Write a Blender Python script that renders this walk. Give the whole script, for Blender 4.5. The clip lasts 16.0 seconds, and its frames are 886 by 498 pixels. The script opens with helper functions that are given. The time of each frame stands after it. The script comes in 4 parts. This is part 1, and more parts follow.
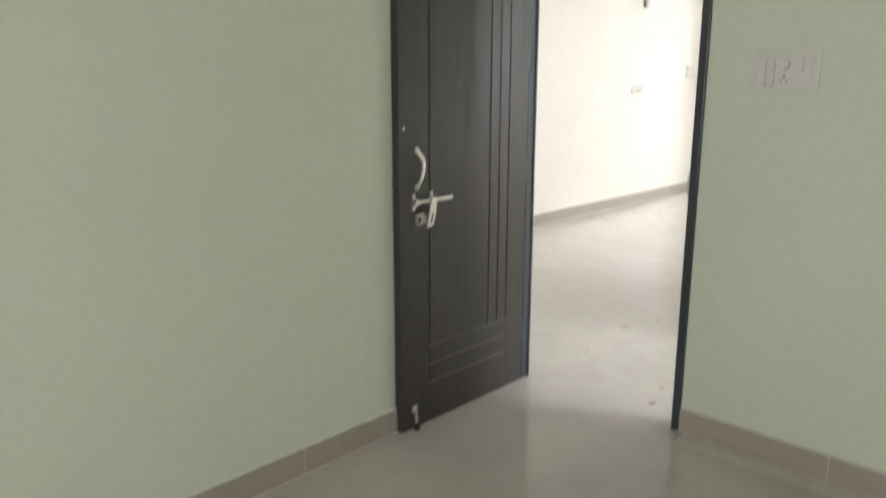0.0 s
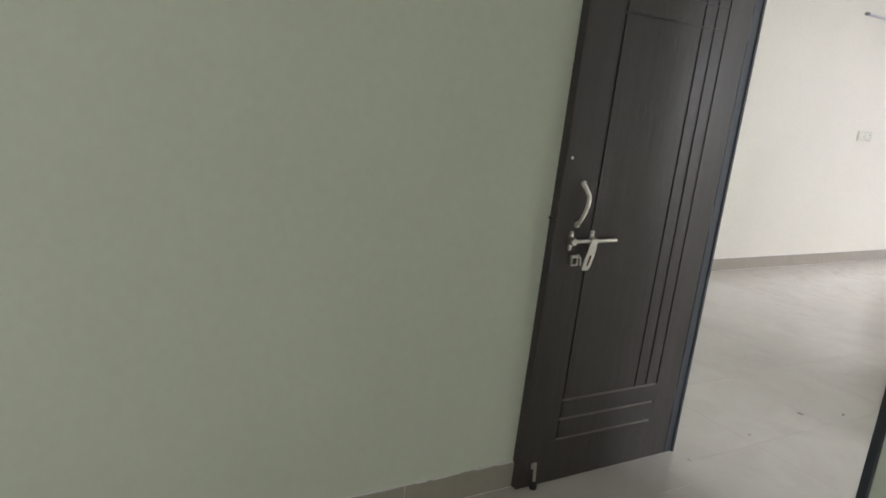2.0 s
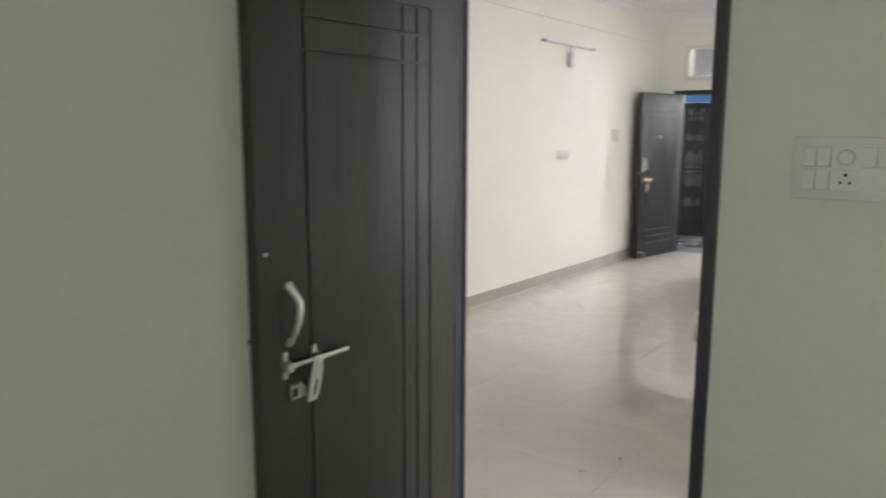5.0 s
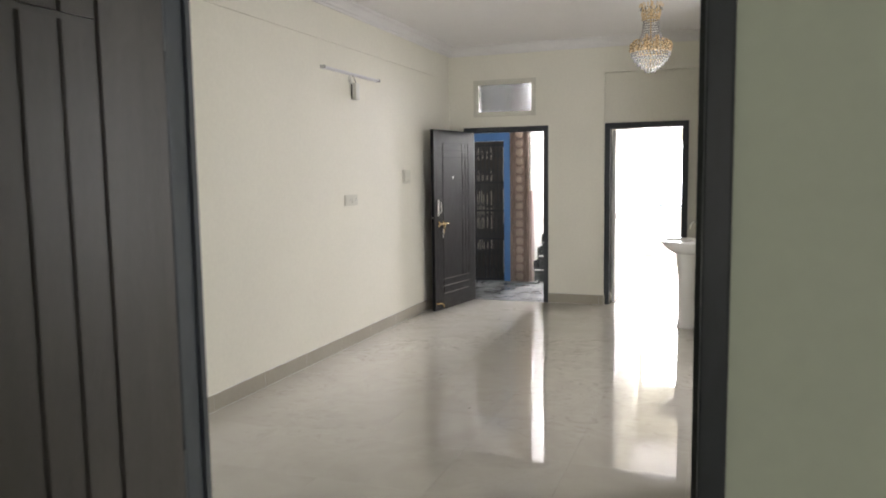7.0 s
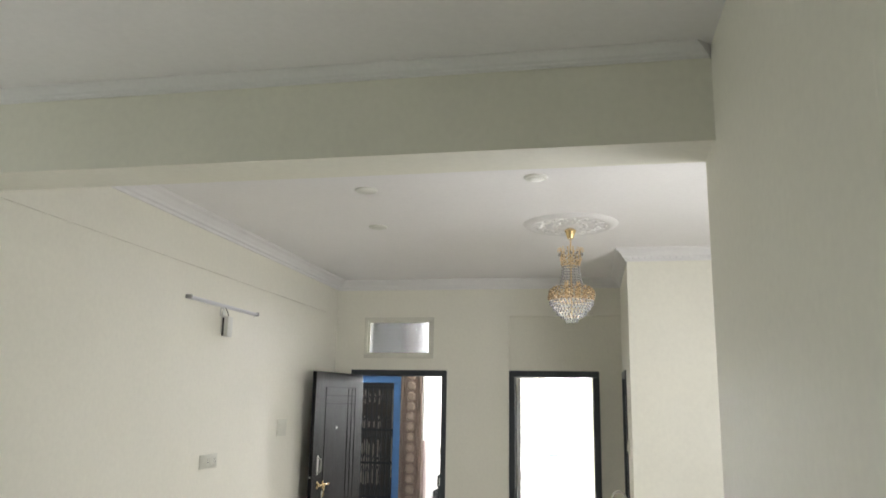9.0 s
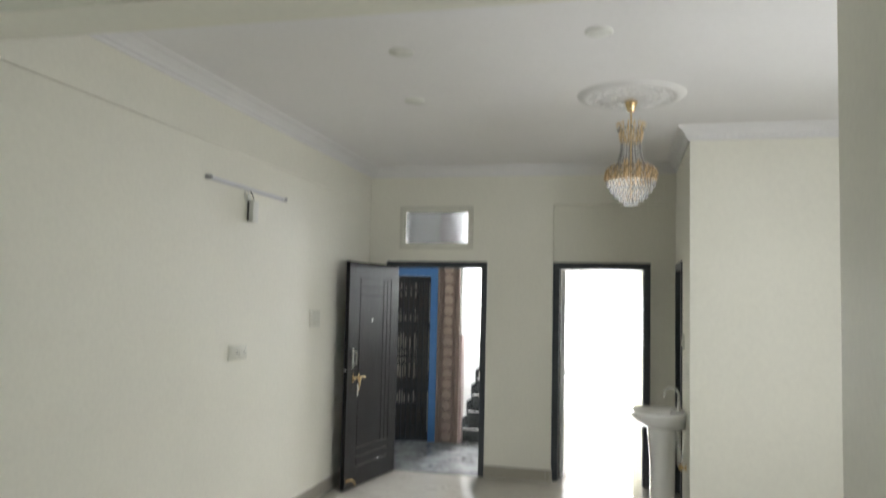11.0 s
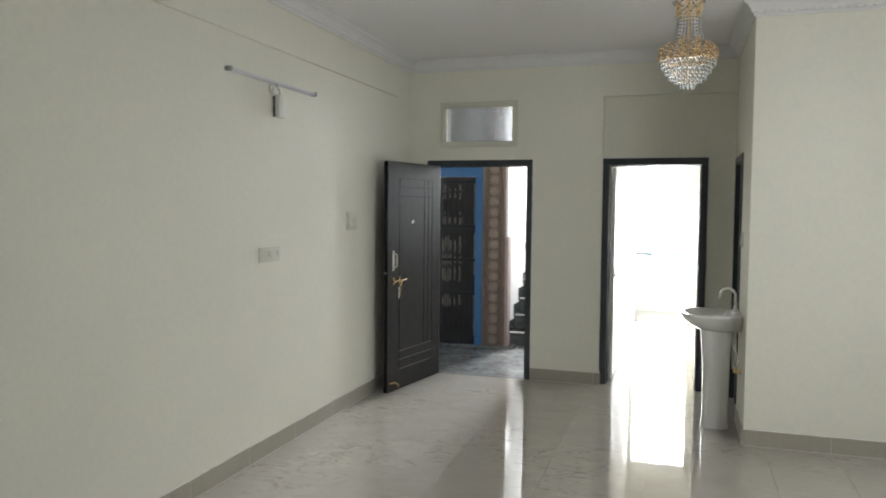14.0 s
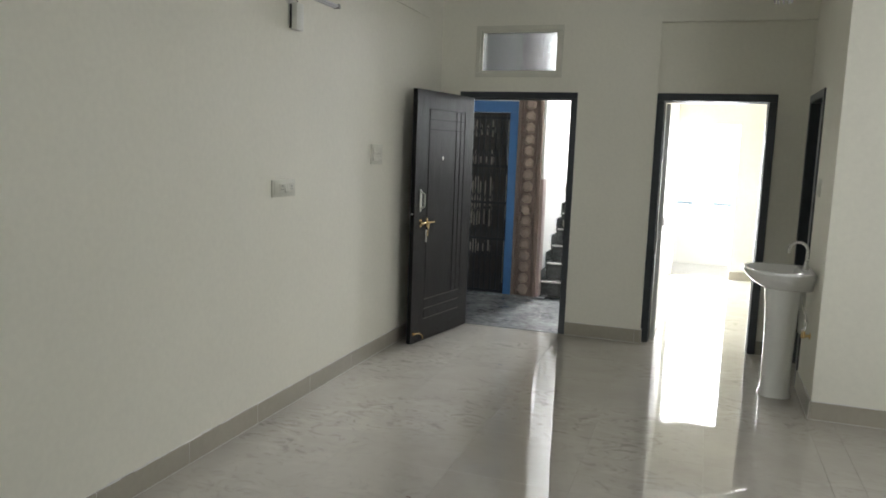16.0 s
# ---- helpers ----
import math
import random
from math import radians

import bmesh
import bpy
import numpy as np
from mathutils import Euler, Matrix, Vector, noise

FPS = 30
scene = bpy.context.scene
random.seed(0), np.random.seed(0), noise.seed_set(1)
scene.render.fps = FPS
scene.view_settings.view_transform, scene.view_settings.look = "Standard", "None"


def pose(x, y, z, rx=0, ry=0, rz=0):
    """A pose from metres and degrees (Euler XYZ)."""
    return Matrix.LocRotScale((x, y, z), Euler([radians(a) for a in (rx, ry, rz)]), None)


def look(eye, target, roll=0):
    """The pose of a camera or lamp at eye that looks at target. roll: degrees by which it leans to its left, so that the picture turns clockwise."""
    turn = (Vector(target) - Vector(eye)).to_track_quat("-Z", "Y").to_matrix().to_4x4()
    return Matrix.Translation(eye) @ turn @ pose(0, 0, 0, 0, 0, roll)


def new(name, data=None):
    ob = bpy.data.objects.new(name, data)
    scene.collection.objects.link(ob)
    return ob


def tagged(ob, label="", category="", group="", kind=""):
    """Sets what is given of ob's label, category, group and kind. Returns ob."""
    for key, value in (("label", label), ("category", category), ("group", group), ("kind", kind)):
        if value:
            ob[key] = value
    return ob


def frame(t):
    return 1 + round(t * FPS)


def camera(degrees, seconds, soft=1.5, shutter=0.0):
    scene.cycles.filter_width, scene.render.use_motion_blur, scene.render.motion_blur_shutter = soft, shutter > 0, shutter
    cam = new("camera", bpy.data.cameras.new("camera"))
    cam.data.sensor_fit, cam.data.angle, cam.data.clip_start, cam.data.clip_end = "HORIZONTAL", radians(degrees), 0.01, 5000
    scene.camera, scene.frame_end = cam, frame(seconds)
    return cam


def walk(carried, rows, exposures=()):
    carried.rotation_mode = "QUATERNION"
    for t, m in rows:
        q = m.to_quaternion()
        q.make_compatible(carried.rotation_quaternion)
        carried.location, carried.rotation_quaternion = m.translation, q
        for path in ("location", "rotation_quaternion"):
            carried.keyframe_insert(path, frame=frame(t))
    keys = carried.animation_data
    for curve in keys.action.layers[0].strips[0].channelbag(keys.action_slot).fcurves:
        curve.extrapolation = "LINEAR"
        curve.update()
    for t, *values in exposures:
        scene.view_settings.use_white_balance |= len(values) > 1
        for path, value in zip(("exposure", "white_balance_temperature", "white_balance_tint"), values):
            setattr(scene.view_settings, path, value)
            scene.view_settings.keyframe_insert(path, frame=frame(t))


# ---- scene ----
cam = camera(61.1, 16.0, soft=1.7, shutter=0.5)
PATH = [
    (0, (4.405, -0.626, 1.473), (3.069, 0.792, 1.024), 0.1),
    (0.5, (4.437, -0.42, 1.555), (3.032, 0.975, 1.269), 3.0),
    (1, (4.369, -0.401, 1.523), (2.891, 0.912, 1.22), 2.9),
    (1.5, (4.262, -0.375, 1.515), (2.676, 0.737, 1.016), 4.7),
    (2, (4.222, -0.349, 1.528), (2.596, 0.716, 1.056), 6.8),
    (2.5, (4.235, -0.302, 1.516), (2.581, 0.705, 1.015), 6.8),
    (3, (4.166, -0.352, 1.509), (2.574, 0.694, 0.901), 5.8),
    (3.5, (4.134, -0.349, 1.487), (2.663, 0.863, 0.88), 2.4),
    (4, (4.077, -0.09, 1.546), (2.628, 1.219, 1.112), 0.4),
    (4.5, (3.936, 0.07, 1.552), (2.515, 1.436, 1.216), 0.3),
    (5, (3.707, 0.213, 1.574), (2.528, 1.798, 1.263), 0.2),
    (5.2, (3.634, 0.284, 1.585), (2.553, 1.938, 1.276), 0.3),
    (7.3, (3.042, 1.376, 1.554), (2.398, 3.263, 1.394), 0.3),
    (7.5, (3.006, 1.481, 1.573), (2.384, 3.379, 1.475), 1.8),
    (8, (2.9, 1.747, 1.693), (2.437, 3.688, 1.827), 3.1),
    (8.2, (2.836, 1.829, 1.72), (2.45, 3.776, 1.963), 1.9),
    (10.3, (2.577, 2.545, 1.785), (2.173, 4.451, 2.237), -0.2),
    (10.5, (2.546, 2.575, 1.783), (2.15, 4.494, 2.183), 0.0),
    (11, (2.521, 2.646, 1.715), (2.055, 4.587, 1.85), 1.3),
    (11.5, (2.557, 2.737, 1.692), (2.082, 4.678, 1.608), -0.3),
    (12, (2.618, 2.793, 1.67), (2.198, 4.745, 1.544), -2.5),
    (12.5, (2.616, 2.797, 1.676), (2.131, 4.736, 1.598), -0.5),
    (13, (2.641, 2.84, 1.648), (2.076, 4.755, 1.523), 0.8),
    (13.5, (2.643, 2.888, 1.644), (2.001, 4.776, 1.487), 1.3),
    (14, (2.547, 2.96, 1.654), (1.948, 4.864, 1.54), 0.5),
    (14.5, (2.414, 3.068, 1.67), (2.012, 5.023, 1.542), -0.3),
    (15, (2.377, 3.184, 1.616), (1.965, 5.124, 1.354), -0.3),
    (15.5, (2.343, 3.373, 1.61), (1.766, 5.265, 1.318), 1.3),
    (16, (2.271, 3.508, 1.584), (1.63, 5.385, 1.32), 2.1),
]
walk(cam, [(t, look(eye, target, roll)) for t, eye, target, roll in PATH],
     exposures=[(0, 1.67, 6300, 18.0), (0.5, 1.54, 6360, 18.0), (1, 1.24, 6440, 16.5), (1.5, 1.2, 6350, 17.5), (2.5, 1.05, 6060, 22.0), (3, 1.07, 6060, 23.5), (3.5, 1.22, 6000, 24.5), (4.5, 1.18, 6300, 21.0), (5, 1.1, 6350, 18.5), (6.5, 0.8, 6500, 17.0), (8, 0.58, 6570, 15.0), (10.3, 0.88, 6280, 10.5), (10.6, 0.82, 6280, 10.5), (11, 0.42, 6300, 10.0), (11.5, 0.25, 6320, 10.0), (12.5, 0.24, 6320, 10.0), (14.5, 0.15, 6300, 10.0), (16, 0.02, 6330, 10.0)])

# ---- exposure, world and lights ----
world = bpy.data.worlds.new("sky")
scene.world = world
world.use_nodes = True
wn = world.node_tree.nodes
sky = wn.new("ShaderNodeTexSky")
sky.sky_type, sky.sun_disc = "NISHITA", False
sky.sun_elevation, sky.sun_rotation = radians(48), radians(120)
sky.air_density, sky.dust_density = 1.0, 4.0
wn["Background"].inputs[1].default_value = 0.12
world.node_tree.links.new(sky.outputs[0], wn["Background"].inputs[0])
sun = new("sun", bpy.data.lights.new("sun", "SUN"))
sun.data.energy, sun.data.angle, sun.data.color = 1.0, radians(15), (1, 0.96, 0.9)
sun.matrix_world = look((0, 0, 0), (math.sin(radians(120)) * -1, -math.cos(radians(120)), -1.1))


BAY = 4.78    # east wall of the dining bay, unseen; set so its window lights the entrance wall


def window_light(name, place, target, width, height, watts, colour):
    lamp = new(name, bpy.data.lights.new(name, "AREA"))
    lamp.data.shape, lamp.data.size, lamp.data.size_y = "RECTANGLE", width, height
    lamp.data.energy, lamp.data.color = watts, colour
    lamp.matrix_world = look(place, target)
    return lamp


window_light("bedroom_daylight", (4.6, -3.12, 1.5), (4.4, 0, 1.2), 1.7, 1.3, 18, (1.0, 0.97, 0.90))
window_light("dining_daylight", (BAY - 0.07, 5.85, 1.6), (1.0, 9.2, 1.2), 1.4, 1.35, 30, (0.98, 0.99, 0.98))
window_light("kitchen_daylight", (5.93, 3.6, 1.6), (0, 3.6, 1.4), 1.1, 1.1, 37, (0.94, 0.99, 1.0))
# fill added to brighten the kitchen-side wall; no source is known there
window_light("corridor_fill", (-1.15, 3.6, 1.55), (3.0, 4.6, 1.3), 1.1, 1.2, 7, (0.98, 1.0, 0.97))
window_light("balcony_daylight", (2.33, 14.12, 1.1), (2.33, 10, 0.9), 0.72, 1.9, 100, (0.98, 0.99, 1.0))
# side fill added so the entrance leaf shades the long wall
window_light("back_room_fill", (4.33, 11.5, 1.5), (1.9, 10.6, 1.2), 1.2, 1.2, 18, (1.0, 1.0, 0.94))
window_light("stair_daylight", (1.3, 14.9, 3.1), (0.5, 9.4, 0.9), 1.05, 2.3, 390, (1.0, 1.0, 1.0))

# hazy bright sky seen beyond the balcony and the stair
haze = bpy.data.materials.new("bright_haze")
haze.use_nodes = True
hn = haze.node_tree.nodes
hn.remove(hn["Principled BSDF"])
glow = hn.new("ShaderNodeEmission")
glow.inputs[0].default_value, glow.inputs[1].default_value = (0.95, 0.98, 1.0, 1), 9.0
haze.node_tree.links.new(glow.outputs[0], hn["Material Output"].inputs[0])

# ---- materials ----


def material(name, colour, rough=0.6, metal=0.0, vary=0.06, scale=6.0, bump=0.0, fine=60.0, coat=0.0, stretch=(1, 1, 1), spec=0.5):
    m = bpy.data.materials.new(name)
    m.use_nodes = True
    n, k = m.node_tree.nodes, m.node_tree.links
    b = n["Principled BSDF"]
    b.inputs["Roughness"].default_value, b.inputs["Metallic"].default_value = rough, metal
    b.inputs["Coat Weight"].default_value, b.inputs["Specular IOR Level"].default_value = coat, spec
    co = n.new("ShaderNodeTexCoord")
    mp = n.new("ShaderNodeMapping")
    mp.inputs["Scale"].default_value = stretch
    k.new(co.outputs["Object"], mp.inputs[0])
    big, small = n.new("ShaderNodeTexNoise"), n.new("ShaderNodeTexNoise")
    big.inputs["Scale"].default_value, big.inputs["Detail"].default_value = scale, 4
    small.inputs["Scale"].default_value, small.inputs["Detail"].default_value = fine, 3
    k.new(mp.outputs[0], big.inputs[0]), k.new(mp.outputs[0], small.inputs[0])
    add = n.new("ShaderNodeMath")
    add.operation = "ADD"
    k.new(big.outputs[0], add.inputs[0]), k.new(small.outputs[0], add.inputs[1])
    rng = n.new("ShaderNodeMapRange")
    rng.inputs[1].default_value, rng.inputs[2].default_value = 0.7, 1.3
    rng.inputs[3].default_value, rng.inputs[4].default_value = 1 - vary, 1 + vary
    k.new(add.outputs[0], rng.inputs[0])
    mul = n.new("ShaderNodeVectorMath")
    mul.operation = "SCALE"
    mul.inputs[0].default_value = colour
    k.new(rng.outputs[0], mul.inputs["Scale"])
    k.new(mul.outputs[0], b.inputs["Base Color"])
    if bump:
        bp = n.new("ShaderNodeBump")
        bp.inputs["Strength"].default_value, bp.inputs["Distance"].default_value = bump, 0.004
        k.new(add.outputs[0], bp.inputs["Height"])
        k.new(bp.outputs[0], b.inputs["Normal"])
    return m


def tile_material(name, light, dark, rough):
    """Polished vitrified tile: cloudy beige with thin veins and dusty smears, each tile with its own patch of the pattern."""
    m = bpy.data.materials.new(name)
    m.use_nodes = True
    n, k = m.node_tree.nodes, m.node_tree.links
    b = n["Principled BSDF"]
    geo, info = n.new("ShaderNodeNewGeometry"), n.new("ShaderNodeObjectInfo")
    shift = n.new("ShaderNodeVectorMath")
    shift.operation = "MULTIPLY_ADD"
    shift.inputs[1].default_value = (1, 1, 1)
    scl = n.new("ShaderNodeVectorMath")
    scl.operation = "SCALE"
    scl.inputs[0].default_value = (7, 3, 5)
    k.new(info.outputs["Random"], scl.inputs["Scale"])
    k.new(geo.outputs["Position"], shift.inputs[0]), k.new(scl.outputs[0], shift.inputs[2])
    cloud = n.new("ShaderNodeTexNoise")
    cloud.inputs["Scale"].default_value, cloud.inputs["Detail"].default_value = 1.9, 7
    cloud.inputs["Distortion"].default_value = 1.6
    k.new(shift.outputs[0], cloud.inputs[0])
    ramp = n.new("ShaderNodeValToRGB")
    ramp.color_ramp.elements[0].position, ramp.color_ramp.elements[1].position = 0.32, 0.62
    ramp.color_ramp.elements[0].color, ramp.color_ramp.elements[1].color = (*dark, 1), (*light, 1)
    k.new(cloud.outputs[0], ramp.inputs[0])
    film = n.new("ShaderNodeMix")
    film.data_type = "RGBA"
    film.inputs["B"].default_value = (0.27, 0.25, 0.22, 1)
    haze_mix = n.new("ShaderNodeMix")
    haze_mix.data_type = "RGBA"
    haze_mix.inputs["B"].default_value = (0.60, 0.57, 0.51, 1)
    k.new(ramp.outputs[0], haze_mix.inputs["A"])
    k.new(haze_mix.outputs["Result"], film.inputs["A"])
    k.new(film.outputs["Result"], b.inputs["Base Color"])
    streak = n.new("ShaderNodeTexNoise")
    streak.inputs["Scale"].default_value, streak.inputs["Detail"].default_value = 5.6, 9
    streak.inputs["Distortion"].default_value = 3.2
    drag = n.new("ShaderNodeMapping")
    drag.inputs["Scale"].default_value = (0.9, 1.3, 1.0)
    drag.inputs["Rotation"].default_value = (0, 0, 0.35)
    k.new(geo.outputs["Position"], drag.inputs[0])
    k.new(drag.outputs[0], streak.inputs[0])
    fr = n.new("ShaderNodeMapRange")
    fr.inputs[1].default_value, fr.inputs[2].default_value = 0.53, 0.70
    fr.inputs[3].default_value, fr.inputs[4].default_value = 0.0, 0.66
    k.new(streak.outputs[0], fr.inputs[0])
    # the smears were trodden in from the entrance and thin out towards the bedroom
    place = n.new("ShaderNodeSeparateXYZ")
    k.new(geo.outputs["Position"], place.inputs[0])
    tread = n.new("ShaderNodeMapRange")
    tread.inputs[1].default_value, tread.inputs[2].default_value = 4.6, 7.2
    tread.inputs[3].default_value, tread.inputs[4].default_value = 0.18, 0.9
    k.new(place.outputs[1], tread.inputs[0])
    patch = n.new("ShaderNodeTexNoise")
    patch.inputs["Scale"].default_value, patch.inputs["Detail"].default_value = 1.1, 3
    k.new(geo.outputs["Position"], patch.inputs[0])
    spread = n.new("ShaderNodeMapRange")
    spread.inputs[1].default_value, spread.inputs[2].default_value = 0.42, 0.60
    spread.inputs[3].default_value, spread.inputs[4].default_value = 0.12, 1.15
    k.new(patch.outputs[0], spread.inputs[0])
    worn = n.new("ShaderNodeMath")
    worn.operation = "MULTIPLY"
    k.new(spread.outputs[0], worn.inputs[0]), k.new(tread.outputs[0], worn.inputs[1])
    smear = n.new("ShaderNodeMath")
    smear.operation = "MULTIPLY"
    k.new(fr.outputs[0], smear.inputs[0]), k.new(worn.outputs[0], smear.inputs[1])
    k.new(smear.outputs[0], film.inputs["Factor"])
    wipe = n.new("ShaderNodeTexNoise")
    wipe.inputs["Scale"].default_value, wipe.inputs["Detail"].default_value = 3.4, 8
    wipe.inputs["Distortion"].default_value = 2.2
    swing = n.new("ShaderNodeMapping")
    swing.inputs["Scale"].default_value, swing.inputs["Rotation"].default_value = (0.9, 1.7, 1.0), (0, 0, -0.6)
    k.new(geo.outputs["Position"], swing.inputs[0]), k.new(swing.outputs[0], wipe.inputs[0])
    pale = n.new("ShaderNodeMapRange")
    pale.inputs[1].default_value, pale.inputs[2].default_value = 0.50, 0.66
    pale.inputs[3].default_value, pale.inputs[4].default_value = 0.0, 0.38
    k.new(wipe.outputs[0], pale.inputs[0])
    pale_worn = n.new("ShaderNodeMath")
    pale_worn.operation = "MULTIPLY"
    k.new(pale.outputs[0], pale_worn.inputs[0]), k.new(worn.outputs[0], pale_worn.inputs[1])
    k.new(pale_worn.outputs[0], haze_mix.inputs["Factor"])
    dust = n.new("ShaderNodeTexNoise")
    dust.inputs["Scale"].default_value, dust.inputs["Detail"].default_value = 3.5, 8
    dust.inputs["Distortion"].default_value = 2.5
    k.new(geo.outputs["Position"], dust.inputs[0])
    rr = n.new("ShaderNodeMapRange")
    rr.inputs[1].default_value, rr.inputs[2].default_value = 0.45, 0.75
    rr.inputs[3].default_value, rr.inputs[4].default_value = rough, rough + 0.05
    k.new(dust.outputs[0], rr.inputs[0])
    both = n.new("ShaderNodeMath")
    both.operation = "MULTIPLY_ADD"
    both.inputs[1].default_value = 0.16
    k.new(smear.outputs[0], both.inputs[0]), k.new(rr.outputs[0], both.inputs[2])
    k.new(both.outputs[0], b.inputs["Roughness"])
    return m


WALL = material("cream_wall_paint", (0.785, 0.768, 0.678), 0.62, vary=0.03, scale=1.3, bump=0.018, fine=35)
BEDWALL = material("bedroom_wall_paint", (0.642, 0.694, 0.576), 0.6, vary=0.03, scale=1.1, bump=0.018, fine=35)
WHITE = material("white_ceiling_paint", (0.83, 0.815, 0.81), 0.75, vary=0.025, scale=1.5, bump=0.08, fine=40)
PLASTER = material("white_plaster_moulding", (0.76, 0.75, 0.74), 0.7, vary=0.03, scale=4, bump=0.1)
FLOOR = tile_material("polished_floor_tile", (0.485, 0.462, 0.415), (0.45, 0.426, 0.38), 0.016)
SKIRT = material("beige_skirting_tile", (0.375, 0.348, 0.29), 0.28, vary=0.05, scale=3, fine=30)
GROUT = material("beige_grout", (0.56, 0.54, 0.48), 0.85, vary=0.1, scale=12)
WOOD = material("dark_wenge_laminate", (0.040, 0.034, 0.030), 0.36, vary=0.22, scale=5, bump=0.25, fine=70, stretch=(8, 8, 0.6), spec=0.45)
BLACKWOOD = material("black_wenge_laminate", (0.026, 0.024, 0.024), 0.5, vary=0.4, scale=5, bump=0.35, fine=70, stretch=(8, 8, 0.5), spec=0.16)
BLACKGROOVE = material("black_groove_core", (0.007, 0.007, 0.007), 0.6, vary=0.2, spec=0.15)
GROOVE = material("dark_groove_core", (0.036, 0.031, 0.027), 0.5, vary=0.2)
FRAME = material("dark_blue_black_frame_paint", (0.036, 0.042, 0.051), 0.34, vary=0.15, scale=5, bump=0.06, fine=30, stretch=(2, 2, 0.7))
STEEL = material("brushed_steel", (0.62, 0.60, 0.56), 0.28, 1.0, vary=0.1, scale=30)
CHROME = material("polished_chrome", (0.78, 0.78, 0.78), 0.08, 1.0, vary=0.03)
BRASS = material("polished_brass", (0.80, 0.60, 0.32), 0.24, 1.0, vary=0.1, scale=20)
GOLD = material("gold_plated_metal", (0.74, 0.57, 0.34), 0.28, 1.0, vary=0.08, scale=20)
PLATE = material("white_switch_plastic", (0.68, 0.68, 0.63), 0.45, vary=0.02)
CREAMPLATE = material("cream_switch_plastic", (0.66, 0.655, 0.575), 0.55, vary=0.02)
SLOT = material("dark_socket_holes", (0.02, 0.02, 0.02), 0.6)
PORCELAIN = material("white_glazed_porcelain", (0.82, 0.82, 0.80), 0.1, vary=0.015, coat=0.5)
STONE = material("grey_stone_floor", (0.20, 0.205, 0.205), 0.26, vary=0.5, scale=4, bump=0.3, fine=18)
BLACKSTONE = material("black_granite", (0.075, 0.08, 0.082), 0.2, vary=0.5, scale=25, fine=90)
BLUE = material("blue_gloss_paint", (0.055, 0.16, 0.37), 0.35, vary=0.08, scale=8)
IRON = material("black_painted_iron", (0.022, 0.022, 0.022), 0.45, vary=0.2, scale=20)
DARKDOOR = material("dark_brown_inner_door", (0.05, 0.042, 0.034), 0.5, vary=0.3, scale=4, stretch=(8, 8, 0.6))
PALEBAR = material("worn_pale_metal", (0.34, 0.31, 0.26), 0.45, 0.4, vary=0.2, scale=15)
CARVED = material("red_brown_carved_wood", (0.20, 0.145, 0.118), 0.5, vary=0.25, scale=9, bump=0.3, stretch=(4, 4, 1))
INLAY = material("pale_wood_inlay", (0.31, 0.24, 0.19), 0.5, vary=0.18, scale=14)
NOSE = material("worn_white_stone_edge", (0.62, 0.61, 0.58), 0.4, vary=0.15, scale=12)
GREYCEIL = material("grey_lobby_ceiling_paint", (0.34, 0.34, 0.33), 0.8, vary=0.06, scale=3)
RAILBLUE = material("blue_grey_rail_paint", (0.36, 0.44, 0.50), 0.5, vary=0.1)
DADO = material("pink_marble_dado", (0.42, 0.33, 0.31), 0.3, vary=0.15, scale=6)
STAIRWHITE = material("stairwell_white_paint", (0.82, 0.82, 0.80), 0.7, vary=0.03, scale=2)
DOORWHITE = material("white_door_paint", (0.80, 0.80, 0.78), 0.4, vary=0.03, scale=3)
NICHE = material("dark_brown_shelf_back", (0.030, 0.026, 0.023), 0.45, vary=0.15, scale=3)
# pale tone for the scratches and for highlights painted in the foot grooves
SCUFFGLINT = material("rubbed_and_highlight_laminate", (0.12, 0.11, 0.095), 0.6)
RUBBER = material("black_rubber", (0.02, 0.02, 0.02), 0.8)
CABLE = material("grey_white_cable", (0.6, 0.6, 0.58), 0.5)
VENTFRAME = material("cream_vent_frame_paint", (0.64, 0.63, 0.55), 0.5, vary=0.05, scale=6)
CEMENT = material("pale_outdoor_plaster", (0.62, 0.61, 0.58), 0.85, vary=0.12, scale=2)
# pale colour that stands for stair light on the entrance door's edge
LITEDGE = material("pale_lit_door_edge", (0.52, 0.50, 0.46), 0.5, vary=0.1, scale=10, stretch=(4, 4, 1))
TUBE = material("frosted_lamp_tube", (0.66, 0.66, 0.68), 0.5, vary=0.02)


def glass_material(name, colour, rough, bump=0.0, scale=60.0, clear=1.0):
    m = bpy.data.materials.new(name)
    m.use_nodes = True
    n, k = m.node_tree.nodes, m.node_tree.links
    b = n["Principled BSDF"]
    b.inputs["Base Color"].default_value = (*colour, 1)
    b.inputs["Roughness"].default_value, b.inputs["IOR"].default_value = rough, 1.45
    b.inputs["Transmission Weight"].default_value = clear
    if bump:
        t = n.new("ShaderNodeTexVoronoi")
        t.inputs["Scale"].default_value = scale
        co = n.new("ShaderNodeTexCoord")
        k.new(co.outputs["Object"], t.inputs[0])
        bp = n.new("ShaderNodeBump")
        bp.inputs["Strength"].default_value, bp.inputs["Distance"].default_value = bump, 0.004
        k.new(t.outputs[0], bp.inputs["Height"])
        k.new(bp.outputs[0], b.inputs["Normal"])
    return m


FROSTED = glass_material("patterned_frosted_glass", (0.37, 0.38, 0.39), 0.22, 0.7, 55)
AMBER = glass_material("amber_crystal", (0.72, 0.54, 0.34), 0.1, clear=0.5)
CRYSTAL = glass_material("clear_crystal", (0.66, 0.66, 0.66), 0.12, clear=0.5)
